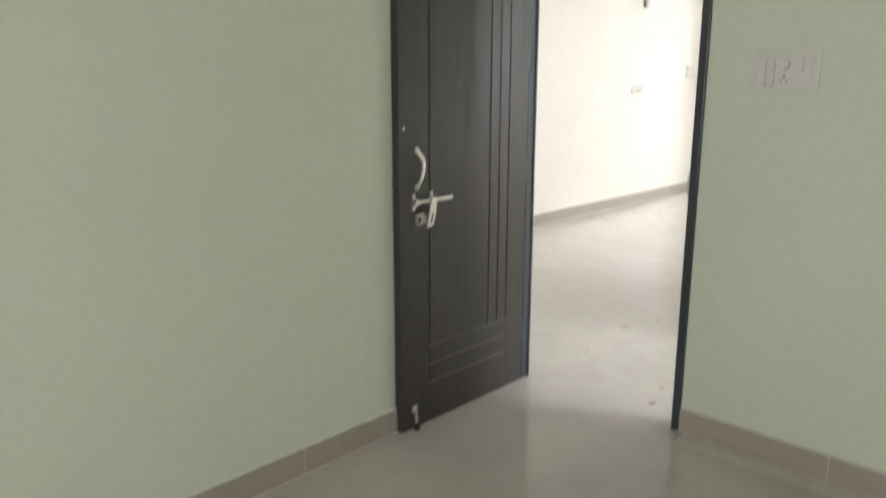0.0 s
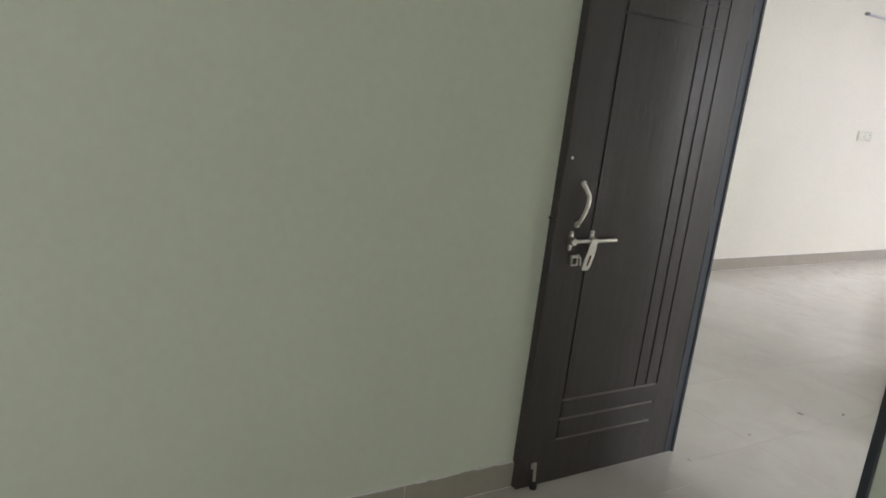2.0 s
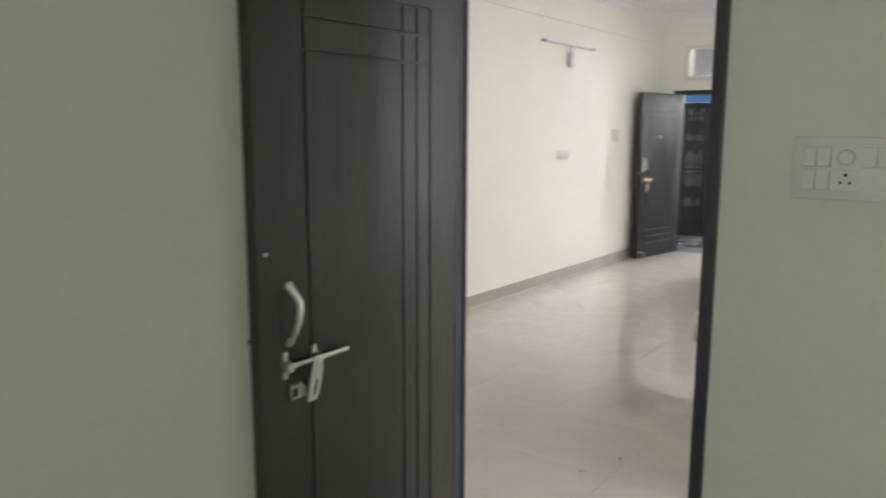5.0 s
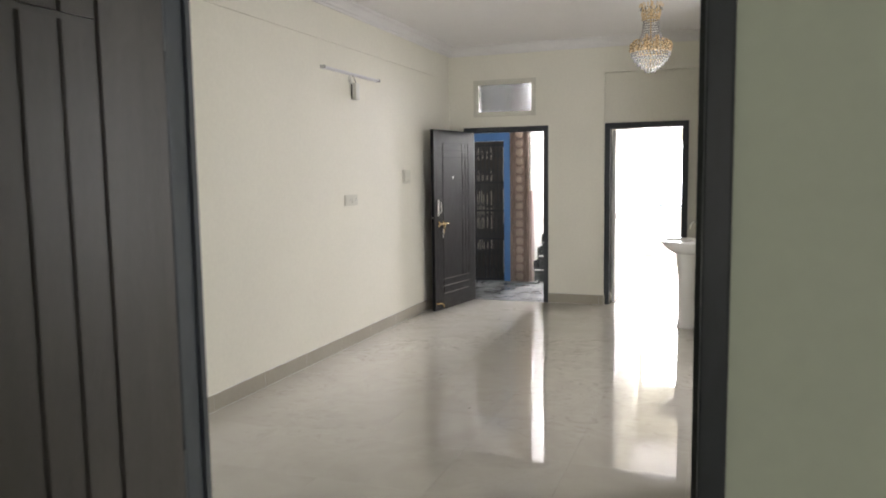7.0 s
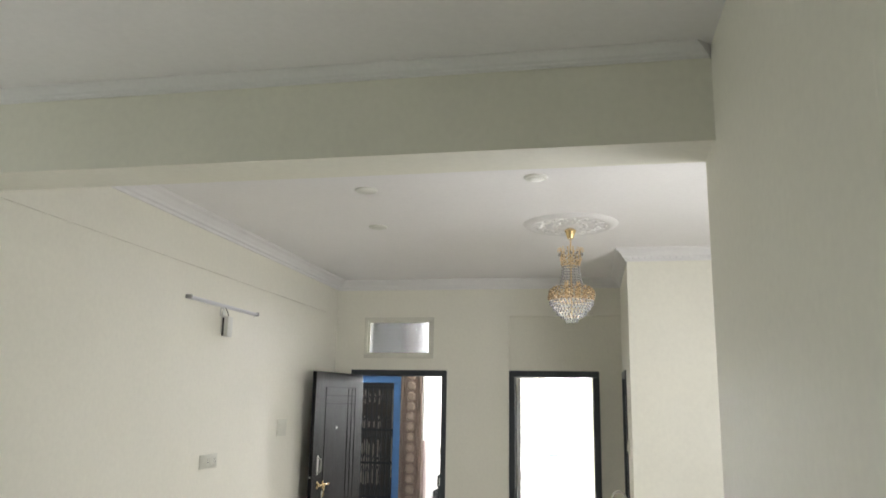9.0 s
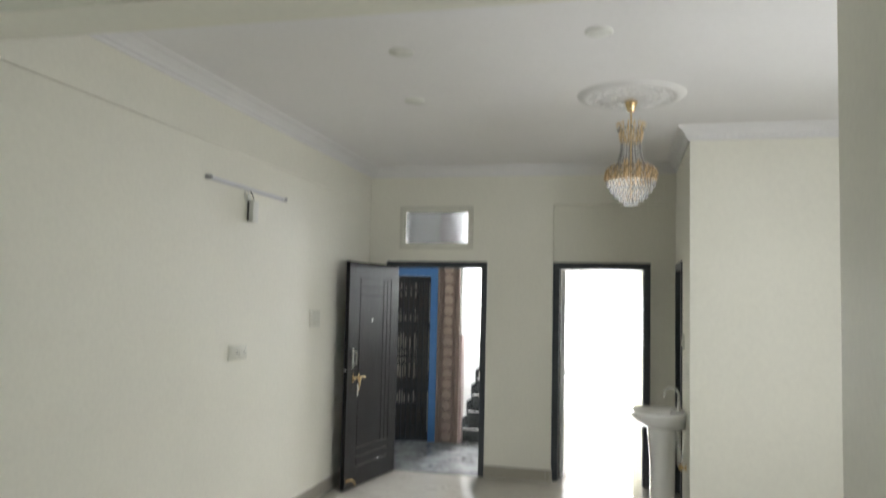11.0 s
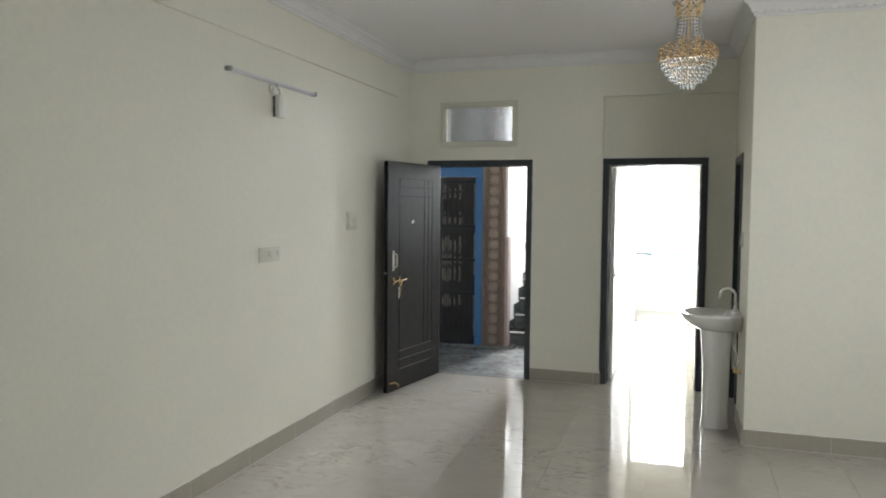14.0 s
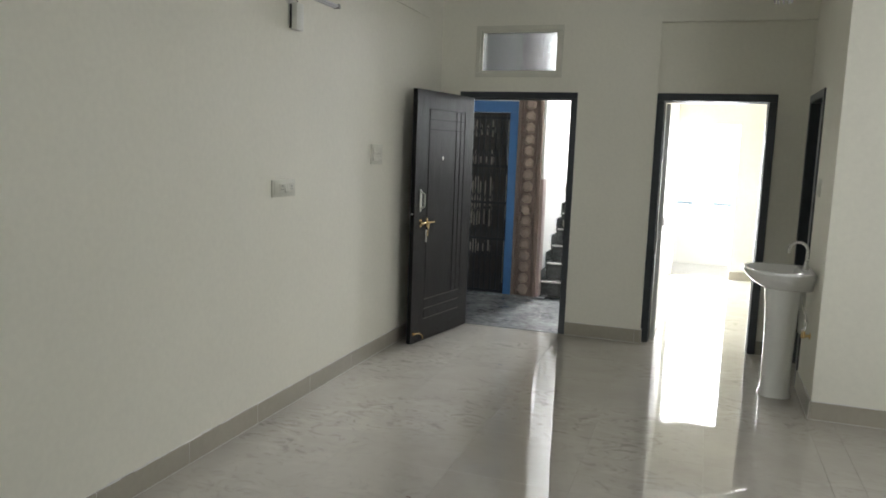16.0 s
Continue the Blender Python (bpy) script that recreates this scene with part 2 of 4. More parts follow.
PANE = glass_material("clear_window_glass", (0.96, 0.97, 0.97), 0.0)

# ---- mesh helpers ----


class Shape:
    """Collects vertices and faces for one mesh."""

    def __init__(self):
        self.v, self.f = [], []

    def add(self, verts, faces):
        base = len(self.v)
        self.v += [tuple(p) for p in verts]
        self.f += [tuple(i + base for i in f) for f in faces]
        return self

    def box(self, x0, x1, y0, y1, z0, z1, bevel=0.0):
        if bevel <= 0:
            p = [(x, y, z) for z in (z0, z1) for y in (y0, y1) for x in (x0, x1)]
            return self.add(p, [(0, 2, 3, 1), (4, 5, 7, 6), (0, 1, 5, 4), (2, 6, 7, 3), (0, 4, 6, 2), (1, 3, 7, 5)])
        bm = bmesh.new()
        bmesh.ops.create_cube(bm, size=1)
        for q in bm.verts:
            q.co = ((x0 + x1) / 2 + q.co.x * (x1 - x0), (y0 + y1) / 2 + q.co.y * (y1 - y0), (z0 + z1) / 2 + q.co.z * (z1 - z0))
        bmesh.ops.bevel(bm, geom=bm.edges[:], offset=bevel, segments=2, affect="EDGES", profile=0.5)
        bm.verts.index_update()
        self.add([q.co[:] for q in bm.verts], [[q.index for q in f.verts] for f in bm.faces])
        bm.free()
        return self

    def lathe(self, profile, centre=(0, 0, 0), steps=24, axis="z", caps=True):
        """Turns (radius, height) pairs about an upright axis, or about x or y."""
        cx, cy, cz = centre
        pts = []
        for r, h in profile:
            for i in range(steps):
                a = 2 * math.pi * i / steps
                c, s = r * math.cos(a), r * math.sin(a)
                pts.append({"z": (cx + c, cy + s, cz + h), "x": (cx + h, cy + c, cz + s), "y": (cx + s, cy + h, cz + c)}[axis])
        faces = [(j * steps + i, j * steps + (i + 1) % steps, (j + 1) * steps + (i + 1) % steps, (j + 1) * steps + i)
                 for j in range(len(profile) - 1) for i in range(steps)]
        if caps:
            faces.append(tuple(range(steps))[::-1])
            faces.append(tuple((len(profile) - 1) * steps + i for i in range(steps)))
        return self.add(pts, faces)

    def rod(self, path, radius, steps=8, flat=1.0):
        """A round bar along a path; flat squeezes it across its second axis."""
        pts, ring = [Vector(p) for p in path], []
        up = None
        for i, p in enumerate(pts):
            d = (pts[min(i + 1, len(pts) - 1)] - pts[max(i - 1, 0)]).normalized()
            if up is None:
                up = Vector((0, 0, 1)) if abs(d.z) < 0.9 else Vector((1, 0, 0))
            side = d.cross(up).normalized()
            up = side.cross(d).normalized()
            for j in range(steps):
                a = 2 * math.pi * j / steps
                ring.append(p + side * radius * math.cos(a) + up * radius * flat * math.sin(a))
        n = len(pts)
        faces = [(j * steps + i, j * steps + (i + 1) % steps, (j + 1) * steps + (i + 1) % steps, (j + 1) * steps + i)
                 for j in range(n - 1) for i in range(steps)]
        faces += [tuple(range(steps))[::-1], tuple((n - 1) * steps + i for i in range(steps))]
        return self.add(ring, faces)

    def sweep(self, profile, start, end, out, m0=0, m1=0):
        """A moulding: (distance from wall, height) pairs drawn from start to end; out is the level way off the wall; m0 and m1 mitre its ends, 1 round an outer corner, -1 into an inner one."""
        s, e, o = Vector(start), Vector(end), Vector(out)
        d = (e - s).normalized()
        up = Vector((0, 0, 1))
        pts = [s + o * a + up * b - d * a * m0 for a, b in profile] + [e + o * a + up * b + d * a * m1 for a, b in profile]
        n = len(profile)
        faces = [(i, (i + 1) % n, n + (i + 1) % n, n + i) for i in range(n)]
        faces += [tuple(range(n))[::-1], tuple(range(n, 2 * n))]
        return self.add(pts, faces)

    def mesh(self, name, mat, smooth=False):
        me = bpy.data.meshes.new(name)
        me.from_pydata(self.v, [], self.f)
        bm = bmesh.new()
        bm.from_mesh(me)
        if smooth:
            bmesh.ops.remove_doubles(bm, verts=bm.verts[:], dist=0.00002)
        bmesh.ops.recalc_face_normals(bm, faces=bm.faces[:])
        bm.to_mesh(me)
        bm.free()
        me.materials.append(mat)
        if smooth:
            me.polygons.foreach_set("use_smooth", [True] * len(me.polygons))
            me.set_sharp_from_angle(angle=radians(40))
        return me


def part(name, shape, mat, parent=None, label="", smooth=False):
    ob = new(name, shape.mesh(name, mat, smooth))
    ob.parent = parent
    return tagged(ob, label) if label else ob


def thing(name, label, category, place=(0, 0, 0), turn=0.0, group="", kind=""):
    ob = new(name)
    ob.empty_display_size = 0.1
    ob.matrix_basis = pose(*place, 0, 0, turn)
    return tagged(ob, label, category, group, kind)


def structure(name, shape, mat, label, category, smooth=False):
    return tagged(part(name, shape, mat, None, "", smooth), label, category, kind="structure")


# ---- plan ----
H = 3.06          # ceiling
LW = -0.022       # hall's long wall
FAR = 10.0        # entrance wall
BY0, BY1, BZ = 4.806, 5.056, 2.695   # beam
CX0, CX1 = 3.141, 3.275              # wall with the kitchen opening
RX, RY = 3.010, 8.53                # corner beside the basin
BW, BD = 2.245, 2.21                 # bedroom: long wall, door wall
EAST = 6.0

# floors
slab = Shape().box(-1.5, 6.3, -3.5, 14.3, -0.25, -0.0028)
floor = structure("floor", slab, GROUT, "polished beige vitrified tile floor with dusty smears", "floor")
structure("stair_ground", Shape().box(-2.0, 6.3, 14.3, 17.5, -0.25, -0.01), STONE, "grey stone ground behind the house", "floor")

# hall's long wall, with the flush beam that stands a little proud above a ledge line
structure("wall_hall_long", Shape().box(-0.15, LW, BY0, BY1, -0.02, BZ).box(-0.15, LW, BY1, FAR + 0.2, -0.02, H),
          WALL, "cream painted long hall wall", "wall")
structure("trim", Shape().box(LW, LW + 0.016, BY1, 9.63, 2.676, 2.96, 0.003), WALL, "cream flush beam along the top of the long wall", "beam")
structure("beam", Shape().box(-1.2, CX0, BY0, BY1, BZ, H), WALL, "cream painted ceiling beam across the hall", "beam")

# entrance wall
EX0, EX1, EZ = 0.166, 1.212, 2.10
DX0, DX1, DZ, DY = 1.860, 2.780, 2.106, FAR + 0.06
VX0, VX1, VZ0, VZ1 = 0.335, 1.03, 2.26, 2.625
far = Shape()
far.box(LW, EX0, FAR, FAR + 0.2, -0.02, H).box(EX0, EX1, FAR, FAR + 0.2, EZ, VZ0)
far.box(EX0, VX0, FAR, FAR + 0.2, VZ0, VZ1).box(VX1, EX1, FAR, FAR + 0.2, VZ0, VZ1).box(EX0, EX1, FAR, FAR + 0.2, VZ1, H)
far.box(EX1, 1.86, FAR, FAR + 0.2, -0.02, H).box(1.86, RX, FAR, FAR + 0.2, 2.67, H)
far.box(DX1, RX, DY, FAR + 0.2, -0.02, 2.67).box(DX0, DX1, DY, FAR + 0.2, DZ, 2.67).box(1.86, DX0, DY, FAR + 0.2, -0.02, 2.67)
structure("wall_entrance", far, WALL, "cream painted wall with entrance door and door recess", "wall")

# wall stub beside the basin, with a side door
SY0, SY1, SZ = 9.24, 9.97, 2.09
structure("wall_basin", Shape().box(RX, RX + 0.15, RY + 0.15, SY0, -0.02, H).box(RX, RX + 0.15, SY1, FAR + 0.2, -0.02, H)
          .box(RX, RX + 0.15, SY0, SY1, SZ, H),
          WALL, "cream painted wall with a side door behind the wash basin", "wall")
structure("wall_dining_north", Shape().box(RX, BAY + 0.15, RY, RY + 0.15, -0.02, H), WALL, "cream painted wall facing the dining bay", "wall")
structure("wall_bath", Shape().box(RX + 0.15, RX + 1.6, RY + 0.15, RY + 0.25, -0.02, H).box(RX + 1.6, RX + 1.7, RY + 0.15, FAR + 0.2, -0.02, H)
          .box(RX + 0.15, RX + 1.6, FAR + 0.1, FAR + 0.2, -0.02, H), WALL, "plain painted wall behind the side door", "wall")

# east side: dining bay, kitchen, their windows
def wall_with_window(x0, x1, y0, y1, wy0, wy1, wz0, wz1):
    return (Shape().box(x0, x1, y0, wy0, -0.02, H).box(x0, x1, wy1, y1, -0.02, H)
            .box(x0, x1, wy0, wy1, -0.02, wz0).box(x0, x1, wy0, wy1, wz1, H))


structure("wall_dining_east", wall_with_window(BAY, BAY + 0.15, BY1, RY, 5.12, 6.6, 0.9, 2.3), WALL, "cream painted wall with a window", "wall")
structure("wall_kitchen_east", wall_with_window(EAST, EAST + 0.15, 2.36, BY1, 3.0, 4.2, 1.0, 2.2), WALL, "cream painted kitchen wall with a window", "wall")
KY, KZ = 3.37, 2.145
structure("wall_kitchen_opening", Shape().box(CX0, CX1, KY, BY1, -0.02, H, 0.006).box(CX0, CX1, 2.36, KY, KZ, H),
          WALL, "cream painted wall with an open kitchen passage", "wall")
NX0, NX1, NZ0, NZ1 = 3.45, 5.2, 1.505, 1.985
structure("wall_kitchen_north", Shape().box(CX1, NX0, BY0 + 0.09, BY1, -0.02, H).box(NX1, EAST, BY0 + 0.09, BY1, -0.02, H)
          .box(NX0, NX1, BY0 + 0.09, BY1, -0.02, NZ0).box(NX0, NX1, BY0 + 0.09, BY1, NZ1, H).box(CX1, EAST, BY0 + 0.07, BY0 + 0.09, 2.70, H),
          WALL, "cream painted kitchen wall with a dark niche", "wall")
# corridor's closing walls; the west window is unseen, added for the fill lamp
structure("wall_corridor_west", wall_with_window(-1.35, -1.2, 2.21, BY1, 3.0, 4.2, 0.9, 2.2).box(-1.2, -0.15, BY1 - 0.1, BY1, -0.02, BZ), WALL, "cream painted corridor wall", "wall")

# bedroom
FX0, FX1, FZ = BW, 3.12, 2.128
structure("wall_bedroom_door", Shape().box(FX1, EAST, BD, BD + 0.04, -0.02, H).box(3.22, EAST, BD + 0.04, BD + 0.15, -0.02, H)
          .box(-1.2, 2.15, BD, BD + 0.15, -0.02, H).box(FX0, FX1, BD, BD + 0.04, FZ, H).box(2.15, 3.22, BD + 0.04, BD + 0.15, FZ + 0.03, H),
          BEDWALL, "painted bedroom wall with the doorway", "wall")
structure("wall_bedroom_long", Shape().box(BW - 0.15, BW, -3.2, BD, -0.02, H), BEDWALL, "painted bedroom long wall", "wall")
structure("wall_bedroom_window", Shape().box(BW - 0.15, 3.7, -3.35, -3.2, -0.02, H).box(5.5, EAST, -3.35, -3.2, -0.02, H)
          .box(3.7, 5.5, -3.35, -3.2, -0.02, 0.85).box(3.7, 5.5, -3.35, -3.2, 2.2, H), BEDWALL, "painted bedroom wall with a window", "wall")
structure("wall_bedroom_east", Shape().box(EAST, EAST + 0.15, -3.35, BD + 0.15, -0.02, H), BEDWALL, "painted bedroom wall", "wall")

# room behind the second door, with its balcony doorway and an added, unseen east window
QX0, QX1, QY = 1.90, 4.4, 14.05
OX0, OX1, OZ = 1.95, 2.68, 2.03
structure("wall_back_room", Shape().box(QX0 - 0.12, QX0, FAR + 0.2, QY, -0.02, H).box(QX1, QX1 + 0.12, FAR + 0.2, 10.85, -0.02, H).box(QX1, QX1 + 0.12, 12.15, QY, -0.02, H)
          .box(QX1, QX1 + 0.12, 10.85, 12.15, -0.02, 0.85).box(QX1, QX1 + 0.12, 10.85, 12.15, 2.15, H)
          .box(QX0 - 0.12, OX0, QY, QY + 0.15, -0.02, H).box(OX1, QX1 + 0.12, QY, QY + 0.15, -0.02, H).box(OX0, OX1, QY, QY + 0.15, OZ, H),
          WALL, "cream painted back room wall with a balcony doorway", "wall")
structure("ceiling_back_room", Shape().box(QX0, QX1, FAR + 0.2, QY, 2.95, H), WHITE, "white painted ceiling of the back room", "ceiling")

# ceilings
structure("ceiling", Shape().box(-1.35, EAST + 0.15, -3.35, FAR + 0.2, H, H + 0.15), WHITE, "white painted flat ceiling", "ceiling")
structure("ceiling_roof", Shape().box(QX0 - 0.12, QX1 + 0.12, FAR + 0.2, QY + 0.15, H, H + 0.15), WHITE, "white roof slab over the back room", "ceiling")


# ---- cornices ----
COVE = [(0, 0), (0.014, 0), (0.018, 0.018), (0.03, 0.028), (0.036, 0.045), (0.062, 0.075), (0.085, 0.09), (0.09, 0.105), (0, 0.105)]
CZ = H - 0.105
SLIM = [(a * 0.6, b * 0.5) for a, b in COVE]


def cornice(start, end, out, m0=0, m1=0, toothed=False, profile=COVE):
    tag = tagged(part("trim", Shape().sweep(profile, start, end, out, m0, m1), PLASTER), "white plaster ceiling cornice moulding", "cornice", kind="structure")
    if toothed:
        a, b, o = Vector(start), Vector(end), Vector(out)
        d = (b - a).normalized()
        side = Vector((abs(d.x), abs(d.y), 0)) * 0.0185 + Vector((abs(o.x), abs(o.y), 0)) * 0.009
        tooth = Shape().box(-side.x, side.x, -side.y, side.y, -0.011, 0.011, 0.003).mesh("dentil", PLASTER)
        for i in range(min(int((b - a).length / 0.05), 130)):
            ob = new("dentil", tooth)
            ob.parent = tag
            ob.location = a + d * (0.02 + i * 0.05) + o * 0.0285 + Vector((0, 0, 0.026))
    return tag


cornice((LW + 0.012, BY1, CZ), (LW + 0.012, FAR, CZ), (1, 0, 0), -1, -1)
cornice((LW + 0.012, FAR, CZ), (RX, FAR, CZ), (0, -1, 0), -1, -1)
cornice((RX, FAR, CZ), (RX, RY, CZ), (-1, 0, 0), -1, 1)
cornice((RX, RY, CZ), (BAY, RY, CZ), (0, -1, 0), 1, -1, True)
cornice((-1.2, BY0, H - 0.0525), (CX0, BY0, H - 0.0525), (0, -1, 0), -1, -1, False, SLIM)
cornice((LW + 0.012, BY1, CZ), (BAY, BY1, CZ), (0, 1, 0), -1, -1)

# ---- doors ----


def leaf_panels(width, height, u_lines, v_lines, grooves_v, grooves_h, gap=0.0045, thick=0.005):
    """Raised fields of a door face in the plane y = 0, one shape for each field, with the gaps between them left open as grooves."""
    us, vs = [0.0, *u_lines, width], [0.0, *v_lines, height]
    nu, nv, seen, fields = len(us) - 1, len(vs) - 1, set(), []
    for start in ((i, j) for i in range(nu) for j in range(nv)):
        if start in seen:
            continue
        s, todo = Shape(), [start]
        seen.add(start)
        while todo:
            i, j = todo.pop()
            a = us[i] + (gap if (i, j) in grooves_v else 0)
            b = us[i + 1] - (gap if (i + 1, j) in grooves_v else 0)
            c = vs[j] + (gap if (j, i) in grooves_h else 0)
            d = vs[j + 1] - (gap if (j + 1, i) in grooves_h else 0)
            s.box(a, b, -thick, 0.0, c, d)
            for p, shut in (((i - 1, j), (i, j) in grooves_v), ((i + 1, j), (i + 1, j) in grooves_v), ((i, j - 1), (j, i) in grooves_h), ((i, j + 1), (j + 1, i) in grooves_h)):
                if not shut and 0 <= p[0] < nu and 0 <= p[1] < nv and p not in seen:
                    seen.add(p)
                    todo.append(p)
        fields.append(s)
    return fields


def door_leaf(name, width, height, label, material_face, groove=GROOVE):
    """A flush door with routed lines: a long frame line, three lines down the hinge side, bands across head and foot. Free edge at x = 0, face towards -y."""
    door = thing(name, label, "door")
    part("leaf", Shape().box(0, width, 0.0, 0.032, 0, height, 0.002), groove, door)
    u = [width * f for f in (0.205, 0.675, 0.755, 0.835)]
    v = [0.18, 0.265, 0.345, height - 0.305, height - 0.225, height - 0.145]
    gv = {(1, j) for j in range(1, 6)} | {(i, j) for i in (2, 3, 4) for j in range(3, 6)}
    gh = {(j, i) for j in (1, 2, 3, 4, 5, 6) for i in (1, 2, 3)}
    for field in leaf_panels(width, height, u, v, gv, gh):
        part("panel", field, material_face, door)
    # sloped pale strips paint the light caught by the three foot grooves
    for z in v[:3]:
        part("groove_highlight", Shape().add([(u[0], -0.0052, z - 0.0066), (u[3], -0.0052, z - 0.0066), (u[3], -0.0002, z + 0.002), (u[0], -0.0002, z + 0.002), (u[0], -0.0002, z - 0.0062), (u[3], -0.0002, z - 0.0062)],
                                        [(0, 1, 2, 3), (0, 4, 5, 1), (0, 3, 4), (1, 5, 2)]), SCUFFGLINT, door)
    part("back_face", Shape().box(0.001, width - 0.001, 0.032, 0.036, 0.001, height - 0.001), material_face, door)
    return door


def frame_three_sided(name, label, x0, x1, z1, y0, y1, width, mat, left=None, left_depth=None):
    f = thing(name, label, "door frame", kind="structure")
    left = left or width
    part("jamb", Shape().box(x0, x0 + left, y0, left_depth or y1, 0, z1 - width, 0.004), mat, f)
    part("jamb", Shape().box(x1 - width, x1, y0, y1, 0, z1 - width, 0.004), mat, f)
    part("head", Shape().box(x0, x1, y0, y1, z1 - width, z1, 0.004), mat, f)
    # the rebate in which the leaf closes
    ym = y0 + (y1 - y0) * 0.5
    part("stop", Shape().box(x0 + left, x0 + left + 0.006, ym - 0.01, (left_depth or y1) - 0.002, 0, z1 - width).box(x1 - width - 0.008, x1 - width, ym, y1 - 0.002, 0, z1 - width)
         .box(x0 + left, x1 - width, ym, y1 - 0.002, z1 - width - 0.008, z1 - width), mat, f)
    return f


def bolt_set(parent, u, z, metal, length=0.21, broad=1.0):
    """A sliding door bolt with two keepers, a hanging hasp and a latch box, on the face towards -y."""
    tower = part("aldrop", Shape().rod([(u, -0.022, z), (u + length, -0.022, z)], 0.0075, 10), metal, parent, "sliding bolt", True)
    for du in (0.005, 0.105):
        k = Shape().box(u + du - 0.009, u + du + 0.009, -0.012, -0.004, z - 0.032, z + 0.032, 0.003)
        k.lathe([(0.012, -0.034), (0.0145, -0.029), (0.0145, -0.01), (0.012, -0.004)], (u + du, 0, z), 12, "y")
        k.lathe([(0.006, -0.014), (0.008, -0.012), (0.008, -0.004)], (u + du, 0, z + 0.028), 10, "y")
        k.lathe([(0.006, -0.014), (0.008, -0.012), (0.008, -0.004)], (u + du, 0, z - 0.028), 10, "y")
        part("keeper", k, metal, tower, "", True)
    line = ((0.094, 0.012), (0.093, -0.02), (0.088, -0.045), (0.079, -0.08), (0.073, -0.1), (0.071, -0.106))
    wide = (0.011, 0.018, 0.0195, 0.0195, 0.017, 0.009)
    pts = [(u + a + k * w * broad, y, z + b) for y in (-0.036, -0.031) for (a, b), w in zip(line, wide) for k in (-1, 1)]
    n = len(line)
    rows = [(2 * i, 2 * i + 1, 2 * i + 3, 2 * i + 2) for i in range(n - 1)]
    faces = rows + [tuple(q + 2 * n for q in f) for f in rows] + [(0, 1, 2 * n + 1, 2 * n), (2 * n - 2, 2 * n - 1, 4 * n - 1, 4 * n - 2)]
    faces += [(2 * i + k, 2 * i + 2 + k, 2 * n + 2 * i + 2 + k, 2 * n + 2 * i + k) for i in range(n - 1) for k in (0, 1)]
    h = Shape().add(pts, faces)
    part("hasp", h, metal, tower, "hanging hasp", True)
    part("hasp_slot", Shape().rod([(u + 0.087, -0.0355, z - 0.05), (u + 0.077, -0.0355, z - 0.088)], 0.0055, 8, 0.4), CARVED, tower)
    return tower


def curved_pull(parent, u, z0, z1, metal):
    """A pull handle bowed away from the door, swung a little to the hinge side."""
    pts = []
    for i in range(15):
        s = i / 14
        bow = min(s / 0.72, (1 - s) / 0.28)
        bow = bow * bow * (3 - 2 * bow) * 0.45 + bow * 0.55
        pts.append((u + 0.017 * bow - 0.002 * s, -0.01 - 0.024 * math.sin(math.pi * s) ** 0.8, z0 + (z1 - z0) * s))
    p = part("pull_handle", Shape().rod(pts, 0.0115, 12, 0.4), metal, parent, "bowed pull handle", True)
    for z in (z0, z1):
        part("rose", Shape().lathe([(0.009, -0.014), (0.012, -0.011), (0.012, -0.004)], (u - 0.001, 0, z), 14, "y"), metal, p, "", True)
    return p


# bedroom door, opened flat along the long wall; free edge nearer the window
bed_door = door_leaf("door_bedroom", 0.816, 2.072, "open dark wenge bedroom door with steel bolt and scuffs", WOOD)
bed_door["kind"] = "structure"
bed_door.matrix_basis = pose(2.279, 1.375, 0.004, 0, 0, 90)
bolt_set(bed_door, 0.070, 0.977, STEEL, 0.216)
curved_pull(bed_door, 0.096, 1.035, 1.182, STEEL)
box_latch = part("latch_box", Shape().box(0.082, 0.118, -0.022, -0.004, 0.885, 0.925, 0.003).rod([(0.104, -0.024, 0.93), (0.116, -0.03, 0.915), (0.122, -0.026, 0.89)], 0.004), STEEL, bed_door, "small steel night latch", True)
part("latch_window", Shape().box(0.088, 0.104, -0.0235, -0.0215, 0.893, 0.915), SLOT, box_latch)
part("latch_tongue", Shape().box(-0.016, 0.002, 0.008, 0.022, 1.05, 1.062, 0.002), IRON, bed_door, "", True)
part("edge_plate", Shape().box(0.0, 0.014, -0.0055, -0.004, 0.86, 0.93), FRAME, bed_door)
foot_stop = part("door_stopper", Shape().box(0.06, 0.085, -0.012, -0.004, 0.075, 0.1, 0.003).rod([(0.072, -0.016, 0.095), (0.072, -0.022, 0.03)], 0.006), STEEL, bed_door, "steel kick-down door stopper", True)
part("stopper_foot", Shape().lathe([(0.011, 0.0), (0.014, 0.004), (0.014, 0.022), (0.008, 0.028)], (0.072, -0.022, -0.004), 14), RUBBER, foot_stop, "", True)
part("peg", Shape().lathe([(0.005, -0.008), (0.006, -0.004)], (0.026, 0, 1.27), 10, "y"), PLATE, bed_door)
rs = random.Random(5)
for k in range(9):
    u0, z0 = 0.3 + rs.random() * 0.2, 1.3 + rs.random() * 0.5
    part("scratch", Shape().box(u0, u0 + 0.0008 + rs.random() * 0.001, -0.0053, -0.0048, z0, z0 + 0.015 + rs.random() * 0.05), SCUFFGLINT, bed_door)
for z in (0.25, 1.05, 1.8):
    part("hinge", Shape().rod([(0.818, 0.0, z - 0.05), (0.818, 0.0, z + 0.05)], 0.005), FRAME, bed_door, "", True)
bed_frame = frame_three_sided("door_frame_bedroom", "dark painted wooden door frame of the bedroom", FX0 + 0.004, FX1, FZ, BD - 0.014, BD + 0.095, 0.035, FRAME, 0.033, BD + 0.045)
